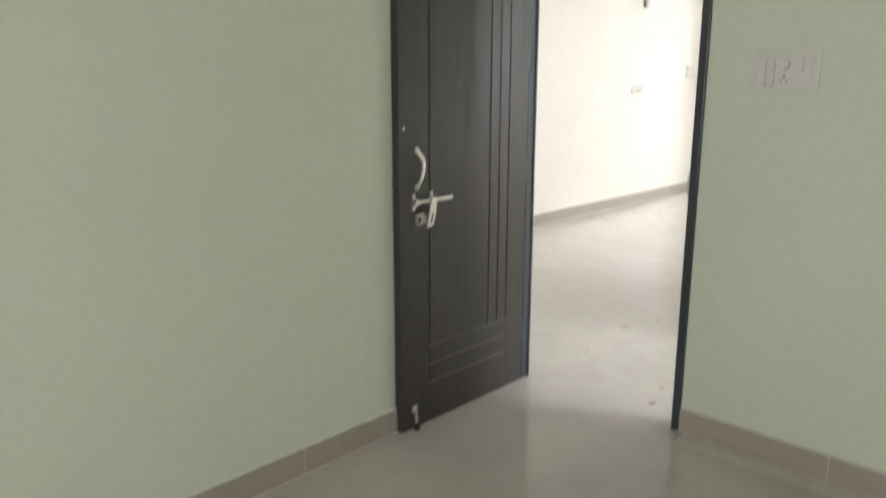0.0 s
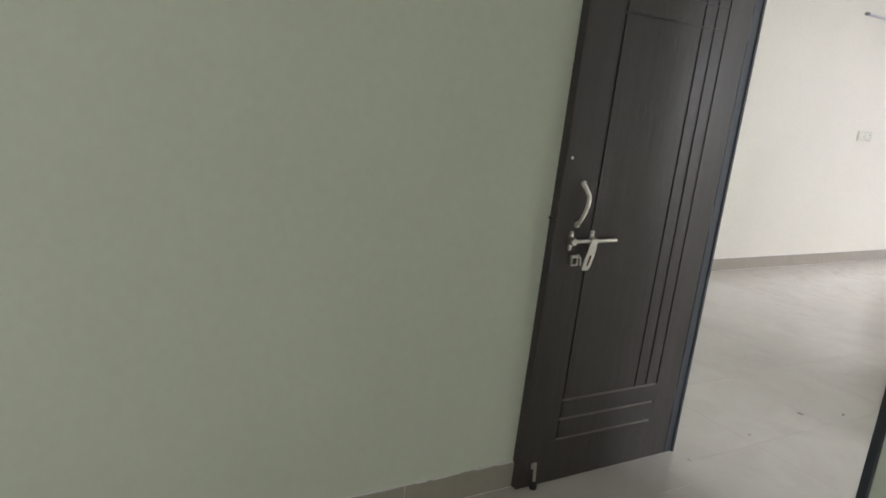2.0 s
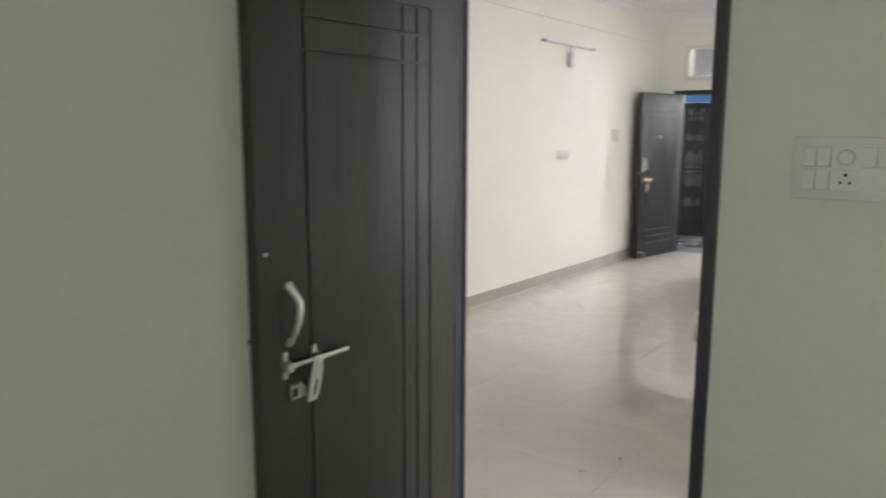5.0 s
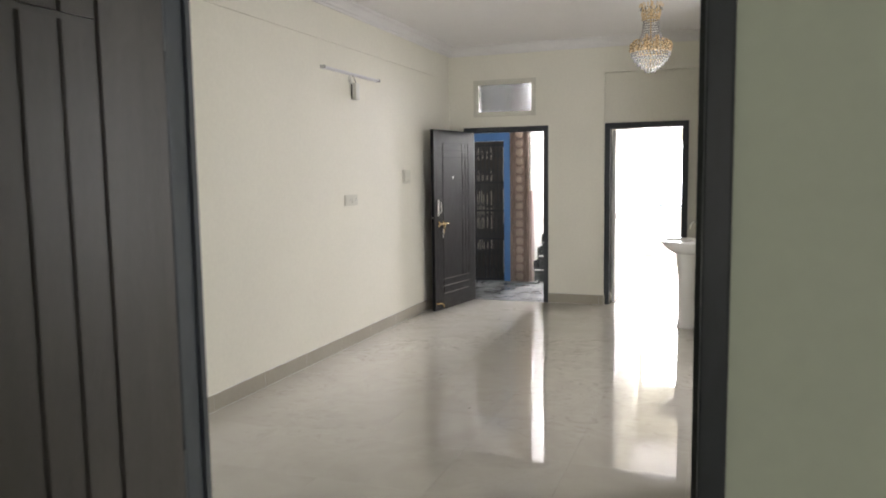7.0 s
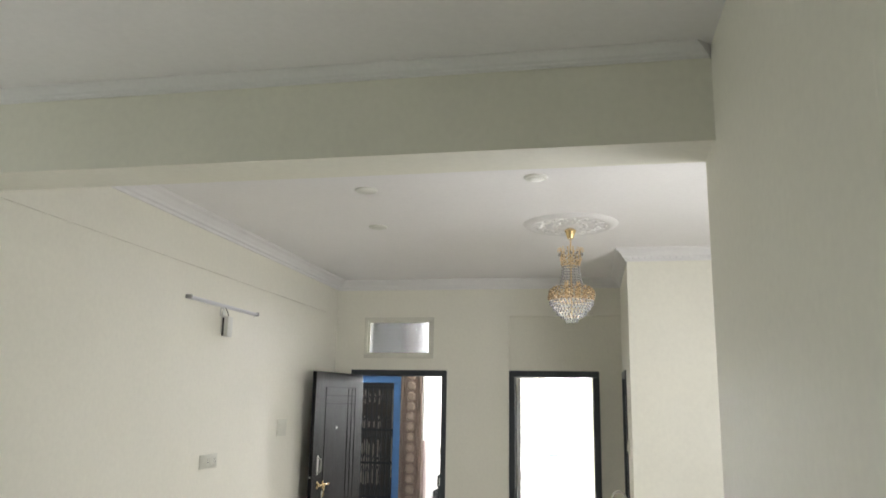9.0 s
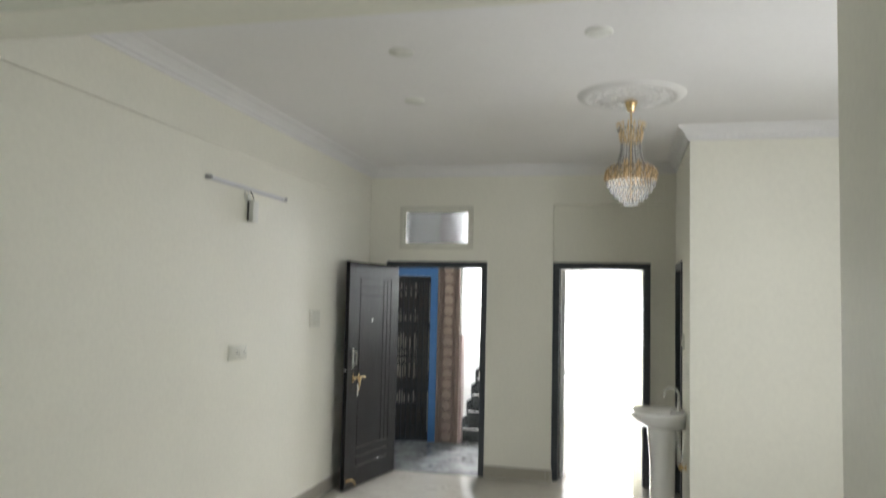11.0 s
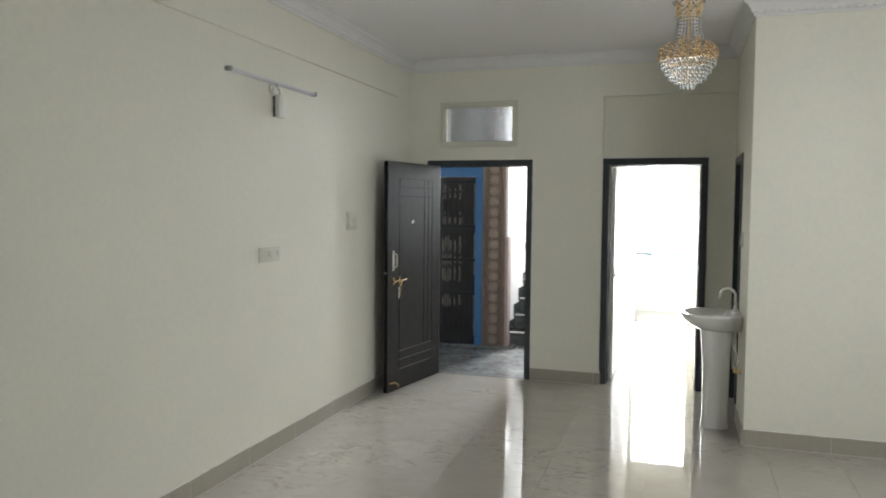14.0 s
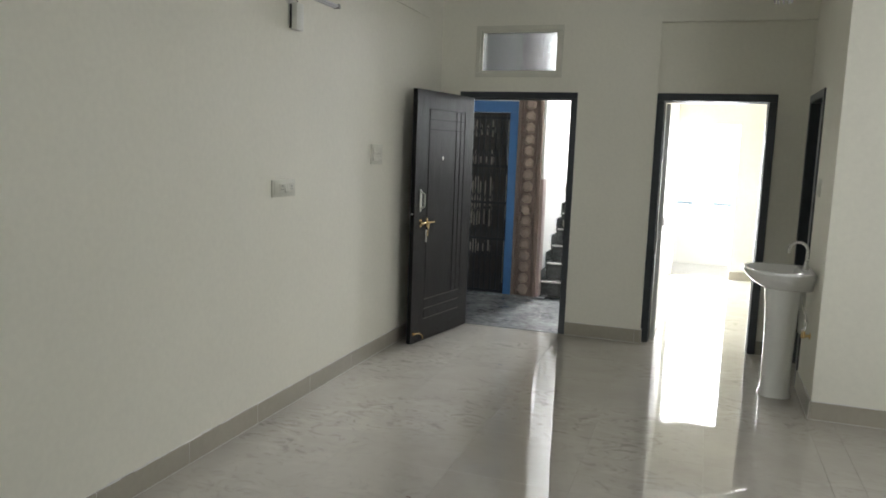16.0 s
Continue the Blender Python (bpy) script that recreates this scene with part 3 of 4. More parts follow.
part("jamb_return", Shape().box(2.15, FX0 + 0.004, BD + 0.002, BD + 0.045, 0, FZ), FRAME, bed_frame)
part("jamb_return", Shape().box(FX1, 3.22, BD + 0.041, BD + 0.095, 0, FZ), FRAME, bed_frame)
part("strike_plate", Shape().box(FX1 - 0.046, FX1 - 0.036, BD - 0.006, BD + 0.024, 1.01, 1.09, 0.002), STEEL, bed_frame, "steel strike plate", True)
part("frame_latch", Shape().box(2.955, 2.985, BD - 0.022, BD - 0.012, FZ - 0.042, FZ - 0.004, 0.003), STEEL, bed_frame, "small steel bolt keeper", True)

rp = random.Random(11)
for k in range(16):
    x0 = FX0 + 0.02 + k * 0.022 + rp.random() * 0.01
    part("plaster_chip", Shape().box(x0, x0 + 0.008 + rp.random() * 0.018, BD - 0.019 - rp.random() * 0.004, BD - 0.012, FZ - 0.012 - rp.random() * 0.014, FZ + 0.001, 0.002), PLASTER, bed_frame, "chip of plaster stuck to the frame")

# entrance door, opened into the hall
main_door = door_leaf("door_entrance", 0.955, 2.035, "open dark wenge entrance door with brass fittings", BLACKWOOD, BLACKGROOVE)
main_door["kind"] = "structure"
main_door.matrix_basis = pose(0.132, 9.025, 0.008, 0, 0, 79.6)
bolt_set(main_door, 0.09, 0.98, BRASS, 0.2, 0.55)
pull = part("pull_handle", Shape().box(0.075, 0.1, -0.012, -0.004, 1.075, 1.25, 0.003).rod([(0.088, -0.012, 1.1), (0.088, -0.045, 1.115), (0.088, -0.045, 1.215), (0.088, -0.012, 1.23)], 0.007), STEEL, main_door, "upright steel pull handle", True)
key = part("padlock_key_ring", Shape().rod([(0.15, -0.03, 0.93), (0.157, -0.032, 0.90), (0.15, -0.03, 0.87), (0.143, -0.03, 0.90), (0.15, -0.03, 0.93)], 0.003)
           .box(0.143, 0.157, -0.034, -0.028, 0.825, 0.872, 0.002), STEEL, main_door, "hanging steel keys", True)
part("peephole", Shape().lathe([(0.014, -0.007), (0.017, -0.004), (0.017, 0.0)], (0.43, 0, 1.50), 18, "y"), STEEL, main_door, "small round peephole", True)
part("foot_bolt", Shape().rod([(0.04, -0.012, 0.08), (0.075, -0.04, 0.085), (0.12, -0.045, 0.06), (0.14, -0.03, 0.03)], 0.008).lathe([(0.013, -0.012), (0.014, -0.004)], (0.035, 0, 0.08), 14, "y"), BRASS, main_door, "brass door stopper", True)
part("latch_tongue", Shape().box(-0.014, 0.002, 0.008, 0.022, 1.05, 1.064, 0.002), STEEL, main_door, "", True)
# the hinge edge is dark; this pale strip paints the light falling on it
part("lit_edge_strip", Shape().box(0.9552, 0.9575, 0.002, 0.03, 0.01, 2.025), LITEDGE, main_door, "pale strip painting the light on the hinge edge")
ent_frame = frame_three_sided("door_frame_entrance", "dark painted wooden entrance door frame", EX0, EX1, EZ, FAR - 0.008, FAR + 0.11, 0.055, FRAME, 0.095)
for z in (0.95, 1.25):
    part("strike_plate", Shape().box(EX1 - 0.067, EX1 - 0.055, FAR + 0.004, FAR + 0.03, z, z + 0.06, 0.002), STEEL, ent_frame, "", True)
structure("threshold", Shape().box(EX0, EX1, FAR - 0.01, FAR + 0.2, -0.02, 0.004), STONE, "grey stone door threshold", "threshold")

# second door: frame, white leaf folded back into the back room
back_frame = frame_three_sided("door_frame_back_room", "dark blue-grey painted door frame of the back room", DX0, DX1, DZ, DY - 0.012, FAR + 0.19, 0.062, FRAME)
back_leaf = thing("door_back_room", "open white painted back room door with a small latch", "door", (1.934, FAR + 0.2, 0.01), 0, kind="structure")
part("leaf", Shape().box(0, 0.034, 0.0, 0.76, 0, 2.02, 0.003), DOORWHITE, back_leaf)
part("latch", Shape().box(0.034, 0.044, 0.06, 0.10, 0.98, 1.06, 0.003).rod([(0.046, 0.08, 1.0), (0.07, 0.08, 1.0), (0.07, 0.16, 1.0)], 0.006), STEEL, back_leaf, "steel lever latch", True)

# side door beside the basin, closed
side = thing("door_side", "closed dark blue-grey side door in its frame", "door", kind="structure")
part("jamb", Shape().box(RX - 0.012, RX + 0.11, SY0, SY0 + 0.06, 0, SZ - 0.06, 0.004), FRAME, side)
part("jamb", Shape().box(RX - 0.012, RX + 0.11, SY1 - 0.06, SY1, 0, SZ - 0.06, 0.004), FRAME, side)
part("head", Shape().box(RX - 0.012, RX + 0.11, SY0, SY1, SZ - 0.06, SZ, 0.004), FRAME, side)
part("leaf", Shape().box(RX + 0.06, RX + 0.095, SY0 + 0.062, SY1 - 0.062, 0.008, SZ - 0.063, 0.003), FRAME, side)

# ---- ventilator over the entrance ----
vent = thing("window_ventilator", "small cream framed ventilator window with patterned frosted glass", "window", kind="structure")
ov = 0.036
vy0, vy1 = FAR - 0.014, FAR + 0.05
for a in ((VX0 - ov, VX1 + ov, VZ1 - 0.004, VZ1 + ov), (VX0 - ov, VX1 + ov, VZ0 - ov, VZ0 + 0.004), (VX0 - ov, VX0 + 0.004, VZ0 + 0.004, VZ1 - 0.004), (VX1 - 0.004, VX1 + ov, VZ0 + 0.004, VZ1 - 0.004)):
    part("frame_bar", Shape().box(a[0], a[1], vy0, FAR, a[2], a[3], 0.004), VENTFRAME, vent)
for a in ((VX0, VX1, VZ1 - 0.022, VZ1), (VX0, VX1, VZ0, VZ0 + 0.022), (VX0, VX0 + 0.022, VZ0 + 0.022, VZ1 - 0.022), (VX1 - 0.022, VX1, VZ0 + 0.022, VZ1 - 0.022)):
    part("sash_bar", Shape().box(a[0], a[1], FAR + 0.005, FAR + 0.05, a[2], a[3], 0.003), VENTFRAME, vent)
glass = part("pane", Shape().box(VX0 + 0.022, VX1 - 0.022, FAR + 0.025, FAR + 0.03, VZ0 + 0.022, VZ1 - 0.022), FROSTED, vent, "patterned frosted glass pane")
glass.visible_shadow = False


# ---- windows behind and beside the walk ----
def plain_window(name, x0, x1, y0, y1, z0, z1, label):
    w = thing(name, label, "window", kind="structure")
    along_x = x1 - x0 > y1 - y0
    fr = Shape()
    if along_x:
        for a, b in ((x0, x0 + 0.05), (x1 - 0.05, x1), ((x0 + x1) / 2 - 0.025, (x0 + x1) / 2 + 0.025)):
            fr.box(a, b, y0, y1, z0, z1)
        fr.box(x0, x1, y0, y1, z0, z0 + 0.05).box(x0, x1, y0, y1, z1 - 0.05, z1)
        g = Shape().box(x0, x1, (y0 + y1) / 2, (y0 + y1) / 2 + 0.004, z0, z1)
    else:
        for a, b in ((y0, y0 + 0.05), (y1 - 0.05, y1), ((y0 + y1) / 2 - 0.025, (y0 + y1) / 2 + 0.025)):
            fr.box(x0, x1, a, b, z0, z1)
        fr.box(x0, x1, y0, y1, z0, z0 + 0.05).box(x0, x1, y0, y1, z1 - 0.05, z1)
        g = Shape().box((x0 + x1) / 2, (x0 + x1) / 2 + 0.004, y0, y1, z0, z1)
    part("window_frame", fr, DOORWHITE, w)
    p = part("pane", g, PANE, w)
    p.visible_shadow = False


plain_window("window_bedroom", 3.7, 5.5, -3.3, -3.26, 0.85, 2.2, "white framed bedroom window with clear glass")
# added out of view to house the corridor fill lamp
plain_window("window_corridor_added", -1.31, -1.27, 3.0, 4.2, 0.9, 2.2, "unseen corridor window added for fill light, white framed with clear glass")
plain_window("window_dining", BAY + 0.06, BAY + 0.1, 5.12, 6.6, 0.9, 2.3, "white framed dining window with clear glass")
# added out of view to go with the back room's side fill
plain_window("window_back_room_added", QX1 + 0.04, QX1 + 0.08, 10.85, 12.15, 0.85, 2.15, "unseen back room window added for fill light, white framed with clear glass")
plain_window("window_kitchen", EAST + 0.06, EAST + 0.1, 3.0, 4.2, 1.0, 2.2, "white framed kitchen window with clear glass")

# ---- kitchen niche ----
niche = thing("wall_niche", "dark brown wall niche between two white slabs", "niche")
part("back_panel", Shape().box(NX0, NX1, BY1 - 0.04, BY1 - 0.002, NZ0, NZ1), NICHE, niche, "dark brown back panel")
part("slab", Shape().box(NX0 - 0.1, NX1 + 0.1, BY0 - 0.06, BY0 + 0.09, NZ1, NZ1 + 0.095, 0.004), DOORWHITE, niche, "white upper slab")
part("slab", Shape().box(NX0 - 0.1, NX1 + 0.1, BY0 - 0.06, BY0 + 0.09, NZ0 - 0.095, NZ0, 0.004), DOORWHITE, niche, "white lower slab")
part("lining", Shape().box(NX0, NX1, BY0 + 0.1, BY1 - 0.04, NZ0, NZ0 + 0.006).box(NX0, NX1, BY0 + 0.1, BY1 - 0.04, NZ1 - 0.006, NZ1), NICHE, niche)


# ---- switch boards and lamps ----
def switch_board(name, label, width, height, modules, place, turn, mat=PLATE):
    """A modular switch plate on a wall in the plane y = 0, facing -y. modules: (kind, u, v, w, h) from the lower corner."""
    b = thing(name, label, "switch board", place, turn)
    part("plate", Shape().box(0, width, -0.010, 0, 0, height, 0.003), mat, b, "", True)
    part("inner_frame", Shape().box(0.018, width - 0.018, -0.0125, -0.009, 0.016, height - 0.016, 0.001), mat, b, "", True)
    for kind, u, v, w, h in modules:
        if kind == "switch":
            s = Shape()
            s.add([(u, -0.0125, v), (u + w, -0.0125, v), (u + w, -0.0125, v + h), (u, -0.0125, v + h),
                   (u + 0.001, -0.021, v + 0.002), (u + w - 0.001, -0.021, v + 0.002), (u + w - 0.001, -0.0145, v + h - 0.001), (u + 0.001, -0.0145, v + h - 0.001)],
                  [(0, 1, 5, 4), (1, 2, 6, 5), (2, 3, 7, 6), (3, 0, 4, 7), (4, 5, 6, 7)])
            part("rocker", s, mat, b)
        elif kind == "knob":
            part("fan_knob", Shape().lathe([(0.016, -0.03), (0.018, -0.027), (0.018, -0.0125)], (u + w / 2, 0, v + h / 2), 18, "y"), mat, b, "", True)
        else:
            so = part("socket", Shape().box(u, u + w, -0.0145, -0.012, v, v + h, 0.001), mat, b)
            holes = Shape()
            for du, dv, r in ((0, 0.012, 0.0045), (-0.01, -0.006, 0.0035), (0.01, -0.006, 0.0035)):
                holes.lathe([(r, -0.0152), (r, -0.0146)], (u + w / 2 + du, 0, v + h / 2 + dv), 10, "y")
            part("socket_holes", holes, SLOT, so)
    return b


def pair_modules(cols, rows, width, height, plan):
    mods = []
    cw, ch = (width - 0.044) / cols, (height - 0.04) / rows
    for r in range(rows):
        for c in range(cols):
            kind = plan[r][c]
            u, v = 0.022 + c * cw, 0.02 + (rows - 1 - r) * ch
            if kind == "s":
                mods += [("switch", u + 0.002, v + 0.003, cw / 2 - 0.003, ch - 0.006), ("switch", u + cw / 2 + 0.001, v + 0.003, cw / 2 - 0.003, ch - 0.006)]
            elif kind == "k":
                mods.append(("knob", u, v, cw, ch))
            elif kind == "o":
                mods.append(("socket", u + 0.002, v + 0.002, cw - 0.004, ch - 0.004))
    return mods


switch_board("switch_board", "white modular bedroom switch board with socket and fan knob", 0.235, 0.148,
             pair_modules(3, 2, 0.235, 0.148, ["sks", "so-"]), (3.292, BD, 1.415), 0)
switch_board("switch_board", "white modular hall switch board with sockets", 0.25, 0.098,
             pair_modules(4, 1, 0.25, 0.098, ["-oso"]), (LW, 7.19, 1.278), 90, CREAMPLATE)
switch_board("switch_board", "white square hall switch board beside the entrance door", 0.2, 0.145,
             pair_modules(2, 2, 0.2, 0.145, ["ss", "ss"]), (LW, 8.515, 1.455), 90, CREAMPLATE)
switch_board("switch_board", "small white switch plate beside the side door", 0.085, 0.12,
             pair_modules(1, 1, 0.085, 0.12, ["s"]), (RX, 9.10, 1.36), -90, CREAMPLATE)

tube = thing("tube_light", "slim unlit tube light batten on the hall wall", "lamp", (LW, 6.825, 2.452), 90)
part("batten", Shape().box(0, 1.09, -0.026, 0, -0.012, 0.012, 0.003), TUBE, tube, "grey-white batten", True)
part("tube", Shape().rod([(0.02, -0.033, 0), (1.07, -0.033, 0)], 0.009, 14), TUBE, tube, "unlit frosted tube", True)
for u in (-0.006, 1.072):
    part("end_cap", Shape().box(u, u + 0.024, -0.044, -0.001, -0.0135, 0.0135, 0.004), GREYCEIL, tube, "", True)
ballast = thing("ballast_box", "white ballast box hanging by wires under the tube light", "wall fitting", (LW, 7.345, 2.225), 90)
part("box", Shape().box(0.012, 0.092, -0.058, -0.012, 0, 0.15, 0.006), PLATE, ballast, "", True)
part("open_side", Shape().box(0.008, 0.0125, -0.026, -0.012, 0.006, 0.140, 0.001), SLOT, ballast, "dark open side")
part("bracket", Shape().box(0.01, 0.06, -0.012, 0.0, 0.03, 0.19, 0.002), PLATE, ballast)
for k, rad in enumerate((0.034, 0.026)):
    part("wire", Shape().rod([(-0.012 - 0.01 * k + rad * math.cos(a), -0.016 - 0.006 * k, 0.178 + rad * 1.1 * math.sin(a)) for a in [radians(q) for q in range(20, 331, 20)]], 0.0026, 6), CABLE, ballast, "loop of white wire", True)
part("wire", Shape().rod([(0.03, -0.02, 0.215), (0.05, -0.03, 0.185), (0.06, -0.035, 0.15)], 0.003, 6), RUBBER, ballast, "short black wire", True)

for n, (x, y) in enumerate(((2.40, 6.36), (1.34, 6.49), (1.14, 7.47))):
    spot = thing("ceiling_spotlight", "round white unlit recessed ceiling light", "lamp", (x, y, H), group="ceiling lights")
    part("rim", Shape().lathe([(0.052, -0.012), (0.064, -0.01), (0.07, -0.002), (0.07, 0.0)], (0, 0, 0), 28), PLATE, spot, "", True)
    part("diffuser", Shape().lathe([(0.02, -0.016), (0.046, -0.015), (0.05, -0.012)], (0, 0, 0), 28), PLATE, spot, "", True)


# ---- ceiling rose and chandelier ----
CHX, CHY = 2.568, 7.565
rose = thing("ceiling_rose", "round white plaster ceiling rose with scrolled relief", "ceiling rose", (CHX, CHY, H))
part("disc", Shape().lathe([(0.05, -0.026), (0.075, -0.024), (0.09, -0.017), (0.13, -0.015), (0.15, -0.021), (0.17, -0.016), (0.265, -0.014), (0.28, -0.022), (0.30, -0.023), (0.315, -0.016), (0.335, -0.008), (0.345, 0.0)], steps=48), PLASTER, rose, "", True)
scroll = Shape().rod([(0.185 + 0.045 * (1 - s / 16) * math.cos(s * 0.62) + 0.03, 0.045 * (1 - s / 16) * math.sin(s * 0.62), -0.013) for s in range(15)], 0.009, 6).mesh("scroll", PLASTER, True)
petal = Shape().lathe([(0.004, -0.008), (0.016, -0.004), (0.02, 0.004)], (0.112, 0, -0.016), 10).mesh("petal", PLASTER, True)
for i in range(16):
    for me in (scroll, petal):
        ob = new(me.name, me)
        ob.parent = rose
        ob.rotation_euler = (0, 0, i * math.pi / 8)

chand = thing("chandelier", "gold chandelier hung with clear crystal strings", "chandelier", (CHX, CHY, 0))
part("canopy", Shape().lathe([(0.005, 2.952), (0.021, 2.953), (0.024, 2.958), (0.037, 3.003), (0.042, 3.008), (0.042, 3.016), (0.02, 3.03)], steps=24), BRASS, chand, "gold cone canopy", True)
part("stem", Shape().lathe([(0.006, 2.40), (0.006, 3.03)], steps=10), GOLD, chand, "", True)
for z, r, w in ((2.755, 0.064, 0.004), (2.785, 0.07, 0.003), (2.545, 0.136, 0.003), (2.505, 0.148, 0.004), (2.46, 0.132, 0.002), (2.42, 0.09, 0.002), (2.385, 0.048, 0.002)):
    part("ring", Shape().lathe([(r - 0.003, z - w), (r, z - w), (r + 0.002, z), (r, z + w), (r - 0.003, z + w), (r - 0.003, z - w)], steps=32, caps=False), GOLD, chand, "gold ring", True)
arm = Shape().rod([(0.064, 0, 2.76), (0.076, 0, 2.80), (0.07, 0, 2.835), (0.072, 0, 2.865), (0.082, 0, 2.884), (0.093, 0, 2.874), (0.092, 0, 2.855)], 0.0026, 6).mesh("crown_arm", GOLD, True)
spoke = Shape().rod([(0.008, 0, 2.53), (0.16, 0, 2.515)], 0.004, 6).mesh("spoke", GOLD, True)
leafm = Shape().rod([(0.14, 0, 2.50), (0.156, 0, 2.525), (0.152, 0, 2.55), (0.160, 0, 2.562)], 0.005, 6, 0.5).mesh("gold_leaf", GOLD, True)
for i in range(14):
    for me in (arm, leafm):
        ob = new(me.name, me)
        ob.parent = chand
        ob.rotation_euler = (0, 0, i * 2 * math.pi / 14)
for i in range(6):
    ob = new("spoke", spoke)
    ob.parent = chand
    ob.rotation_euler = (0, 0, i * math.pi / 3)
part("candle_tube", Shape().lathe([(0.016, 2.53), (0.018, 2.54), (0.016, 2.63), (0.01, 2.64)], (0.05, 0, 0), 12), GOLD, chand, "", True)
part("candle_tube", Shape().lathe([(0.016, 2.53), (0.018, 2.54), (0.016, 2.63), (0.01, 2.64)], (-0.03, 0.04, 0), 12), GOLD, chand, "", True)
part("candle_tube", Shape().lathe([(0.016, 2.53), (0.018, 2.54), (0.016, 2.63), (0.01, 2.64)], (-0.03, -0.04, 0), 12), GOLD, chand, "", True)


def bead(s, x, y, z, r):
    s.add([(x, y, z + r), (x + r, y, z), (x, y + r, z), (x - r, y, z), (x, y - r, z), (x, y, z - r)],
          [(0, 1, 2), (0, 2, 3), (0, 3, 4), (0, 4, 1), (5, 2, 1), (5, 3, 2), (5, 4, 3), (5, 1, 4)])


def drop(s, x, y, z, r, h):
    s.add([(x, y, z), (x + r, y, z - h * 0.55), (x, y + r, z - h * 0.55), (x - r, y, z - h * 0.55), (x, y - r, z - h * 0.55), (x, y, z - h)],
          [(0, 1, 2), (0, 2, 3), (0, 3, 4), (0, 4, 1), (5, 2, 1), (5, 3, 2), (5, 4, 3), (5, 1, 4)])


one = Shape()
for j in range(9):
    t = (j + 0.5) / 9
    bead(one, 0.061 + 0.042 * t ** 2.2, 0, 2.75 - 0.175 * t, 0.0078)
one = one.mesh("crystal_string", CRYSTAL)
for i in range(22):
    ob = new("crystal_string", one)
    ob.parent = chand
    ob.rotation_euler = (0, 0, i * 2 * math.pi / 22)
# the basket and the crown: rows of amber and gold beads
amber, gilt = Shape(), Shape()
for row, (z, r, n) in enumerate(((2.592, 0.128, 30), (2.578, 0.146, 34), (2.564, 0.156, 38), (2.55, 0.161, 40), (2.536, 0.162, 40), (2.522, 0.161, 40), (2.508, 0.157, 38),
                                 (2.845, 0.074, 18), (2.83, 0.07, 18), (2.815, 0.067, 18), (2.80, 0.066, 18), (2.785, 0.065, 18), (2.77, 0.064, 18), (2.757, 0.064, 18))):
    for i in range(n):
        a = (i + 0.5 * (row % 2)) * 2 * math.pi / n
        q = r + 0.004 * math.sin(i * 5.1 + row)
        bead(gilt if (i + row) % 3 == 0 else amber, q * math.cos(a), q * math.sin(a), z + 0.003 * math.sin(i * 3.3), 0.0088 if row < 7 else 0.007)
for name, shape, mat, text in (("amber_trim", amber, AMBER, "amber tinted crystal beads"), ("gilt_trim", gilt, GOLD, "gold beads of the basket")):
    part(name, shape, mat, chand, text)["kind"] = "stuff"
# stepped tiers of clear drops under the basket
for z, r, n, h in ((2.85, 0.084, 12, 0.03), (2.502, 0.153, 36, 0.024), (2.484, 0.150, 36, 0.024), (2.466, 0.132, 32, 0.024), (2.448, 0.128, 30, 0.024), (2.430, 0.106, 26, 0.024), (2.412, 0.102, 24, 0.024), (2.394, 0.074, 18, 0.024), (2.377, 0.046, 12, 0.024), (2.361, 0.040, 10, 0.024)):
    single = Shape()
    drop(single, 0, 0, 0, 0.0068, h)
    single = single.mesh("crystal_drop", CRYSTAL)
    for i in range(n):
        a = i * 2 * math.pi / n + z * 7
        ob = new("crystal_drop", single)
        ob.parent = chand
        ob.location = (r * math.cos(a), r * math.sin(a), z)


# ---- wash basin ----
BYC = 8.97
BACK = 3.034    # wall plane in the basin's own measure
SHIFT = (RX - BACK, 0, 0)
basin = thing("wash_basin", "white porcelain pedestal wash basin with chrome tap", "wash basin", SHIFT)
rim, steps = Shape(), 36


def oval(cx, cy, rx, ry, z, flat_back):
    """A rounded outline whose side towards the wall is cut straight."""
    pts = []
    for i in range(steps):
        a = 2 * math.pi * i / steps
        x, y = cx + rx * math.copysign(abs(math.cos(a)) ** 0.72, math.cos(a)), cy + ry * math.copysign(abs(math.sin(a)) ** 0.72, math.sin(a))
        pts.append((min(x, flat_back), y, z))
    return pts


back = BACK - 0.004
layers = [oval(cx, BYC, rx, ry, z, back) for cx, rx, ry, z in ((2.90, 0.13, 0.10, 0.735), (2.885, 0.165, 0.135, 0.746), (2.855, 0.20, 0.19, 0.786), (2.84, 0.228, 0.24, 0.828),
          (2.836, 0.24, 0.262, 0.858), (2.836, 0.238, 0.26, 0.872))]
layers += [oval(cx, BYC, rx, ry, z, BACK - cut) for cx, rx, ry, z, cut in ((2.83, 0.212, 0.232, 0.872, 0.08), (2.825, 0.195, 0.215, 0.85, 0.1), (2.82, 0.14, 0.14, 0.775, 0.12), (2.82, 0.04, 0.04, 0.75, 0.13))]
for j in range(len(layers) - 1):
    rim.add(layers[j] + layers[j + 1], [(i, (i + 1) % steps, steps + (i + 1) % steps, steps + i) for i in range(steps)])
rim.add(layers[0], [tuple(range(steps))])
rim.add(layers[-1], [tuple(range(steps))])
part("bowl", rim, PORCELAIN, basin, "", True)
ped = Shape()
pl = [oval(2.862, BYC, rx, ry, z, 2.965) for rx, ry, z in ((0.104, 0.10, 0.0), (0.104, 0.10, 0.018), (0.094, 0.088, 0.05), (0.094, 0.085, 0.3), (0.102, 0.09, 0.55), (0.112, 0.1, 0.66), (0.12, 0.106, 0.76))]
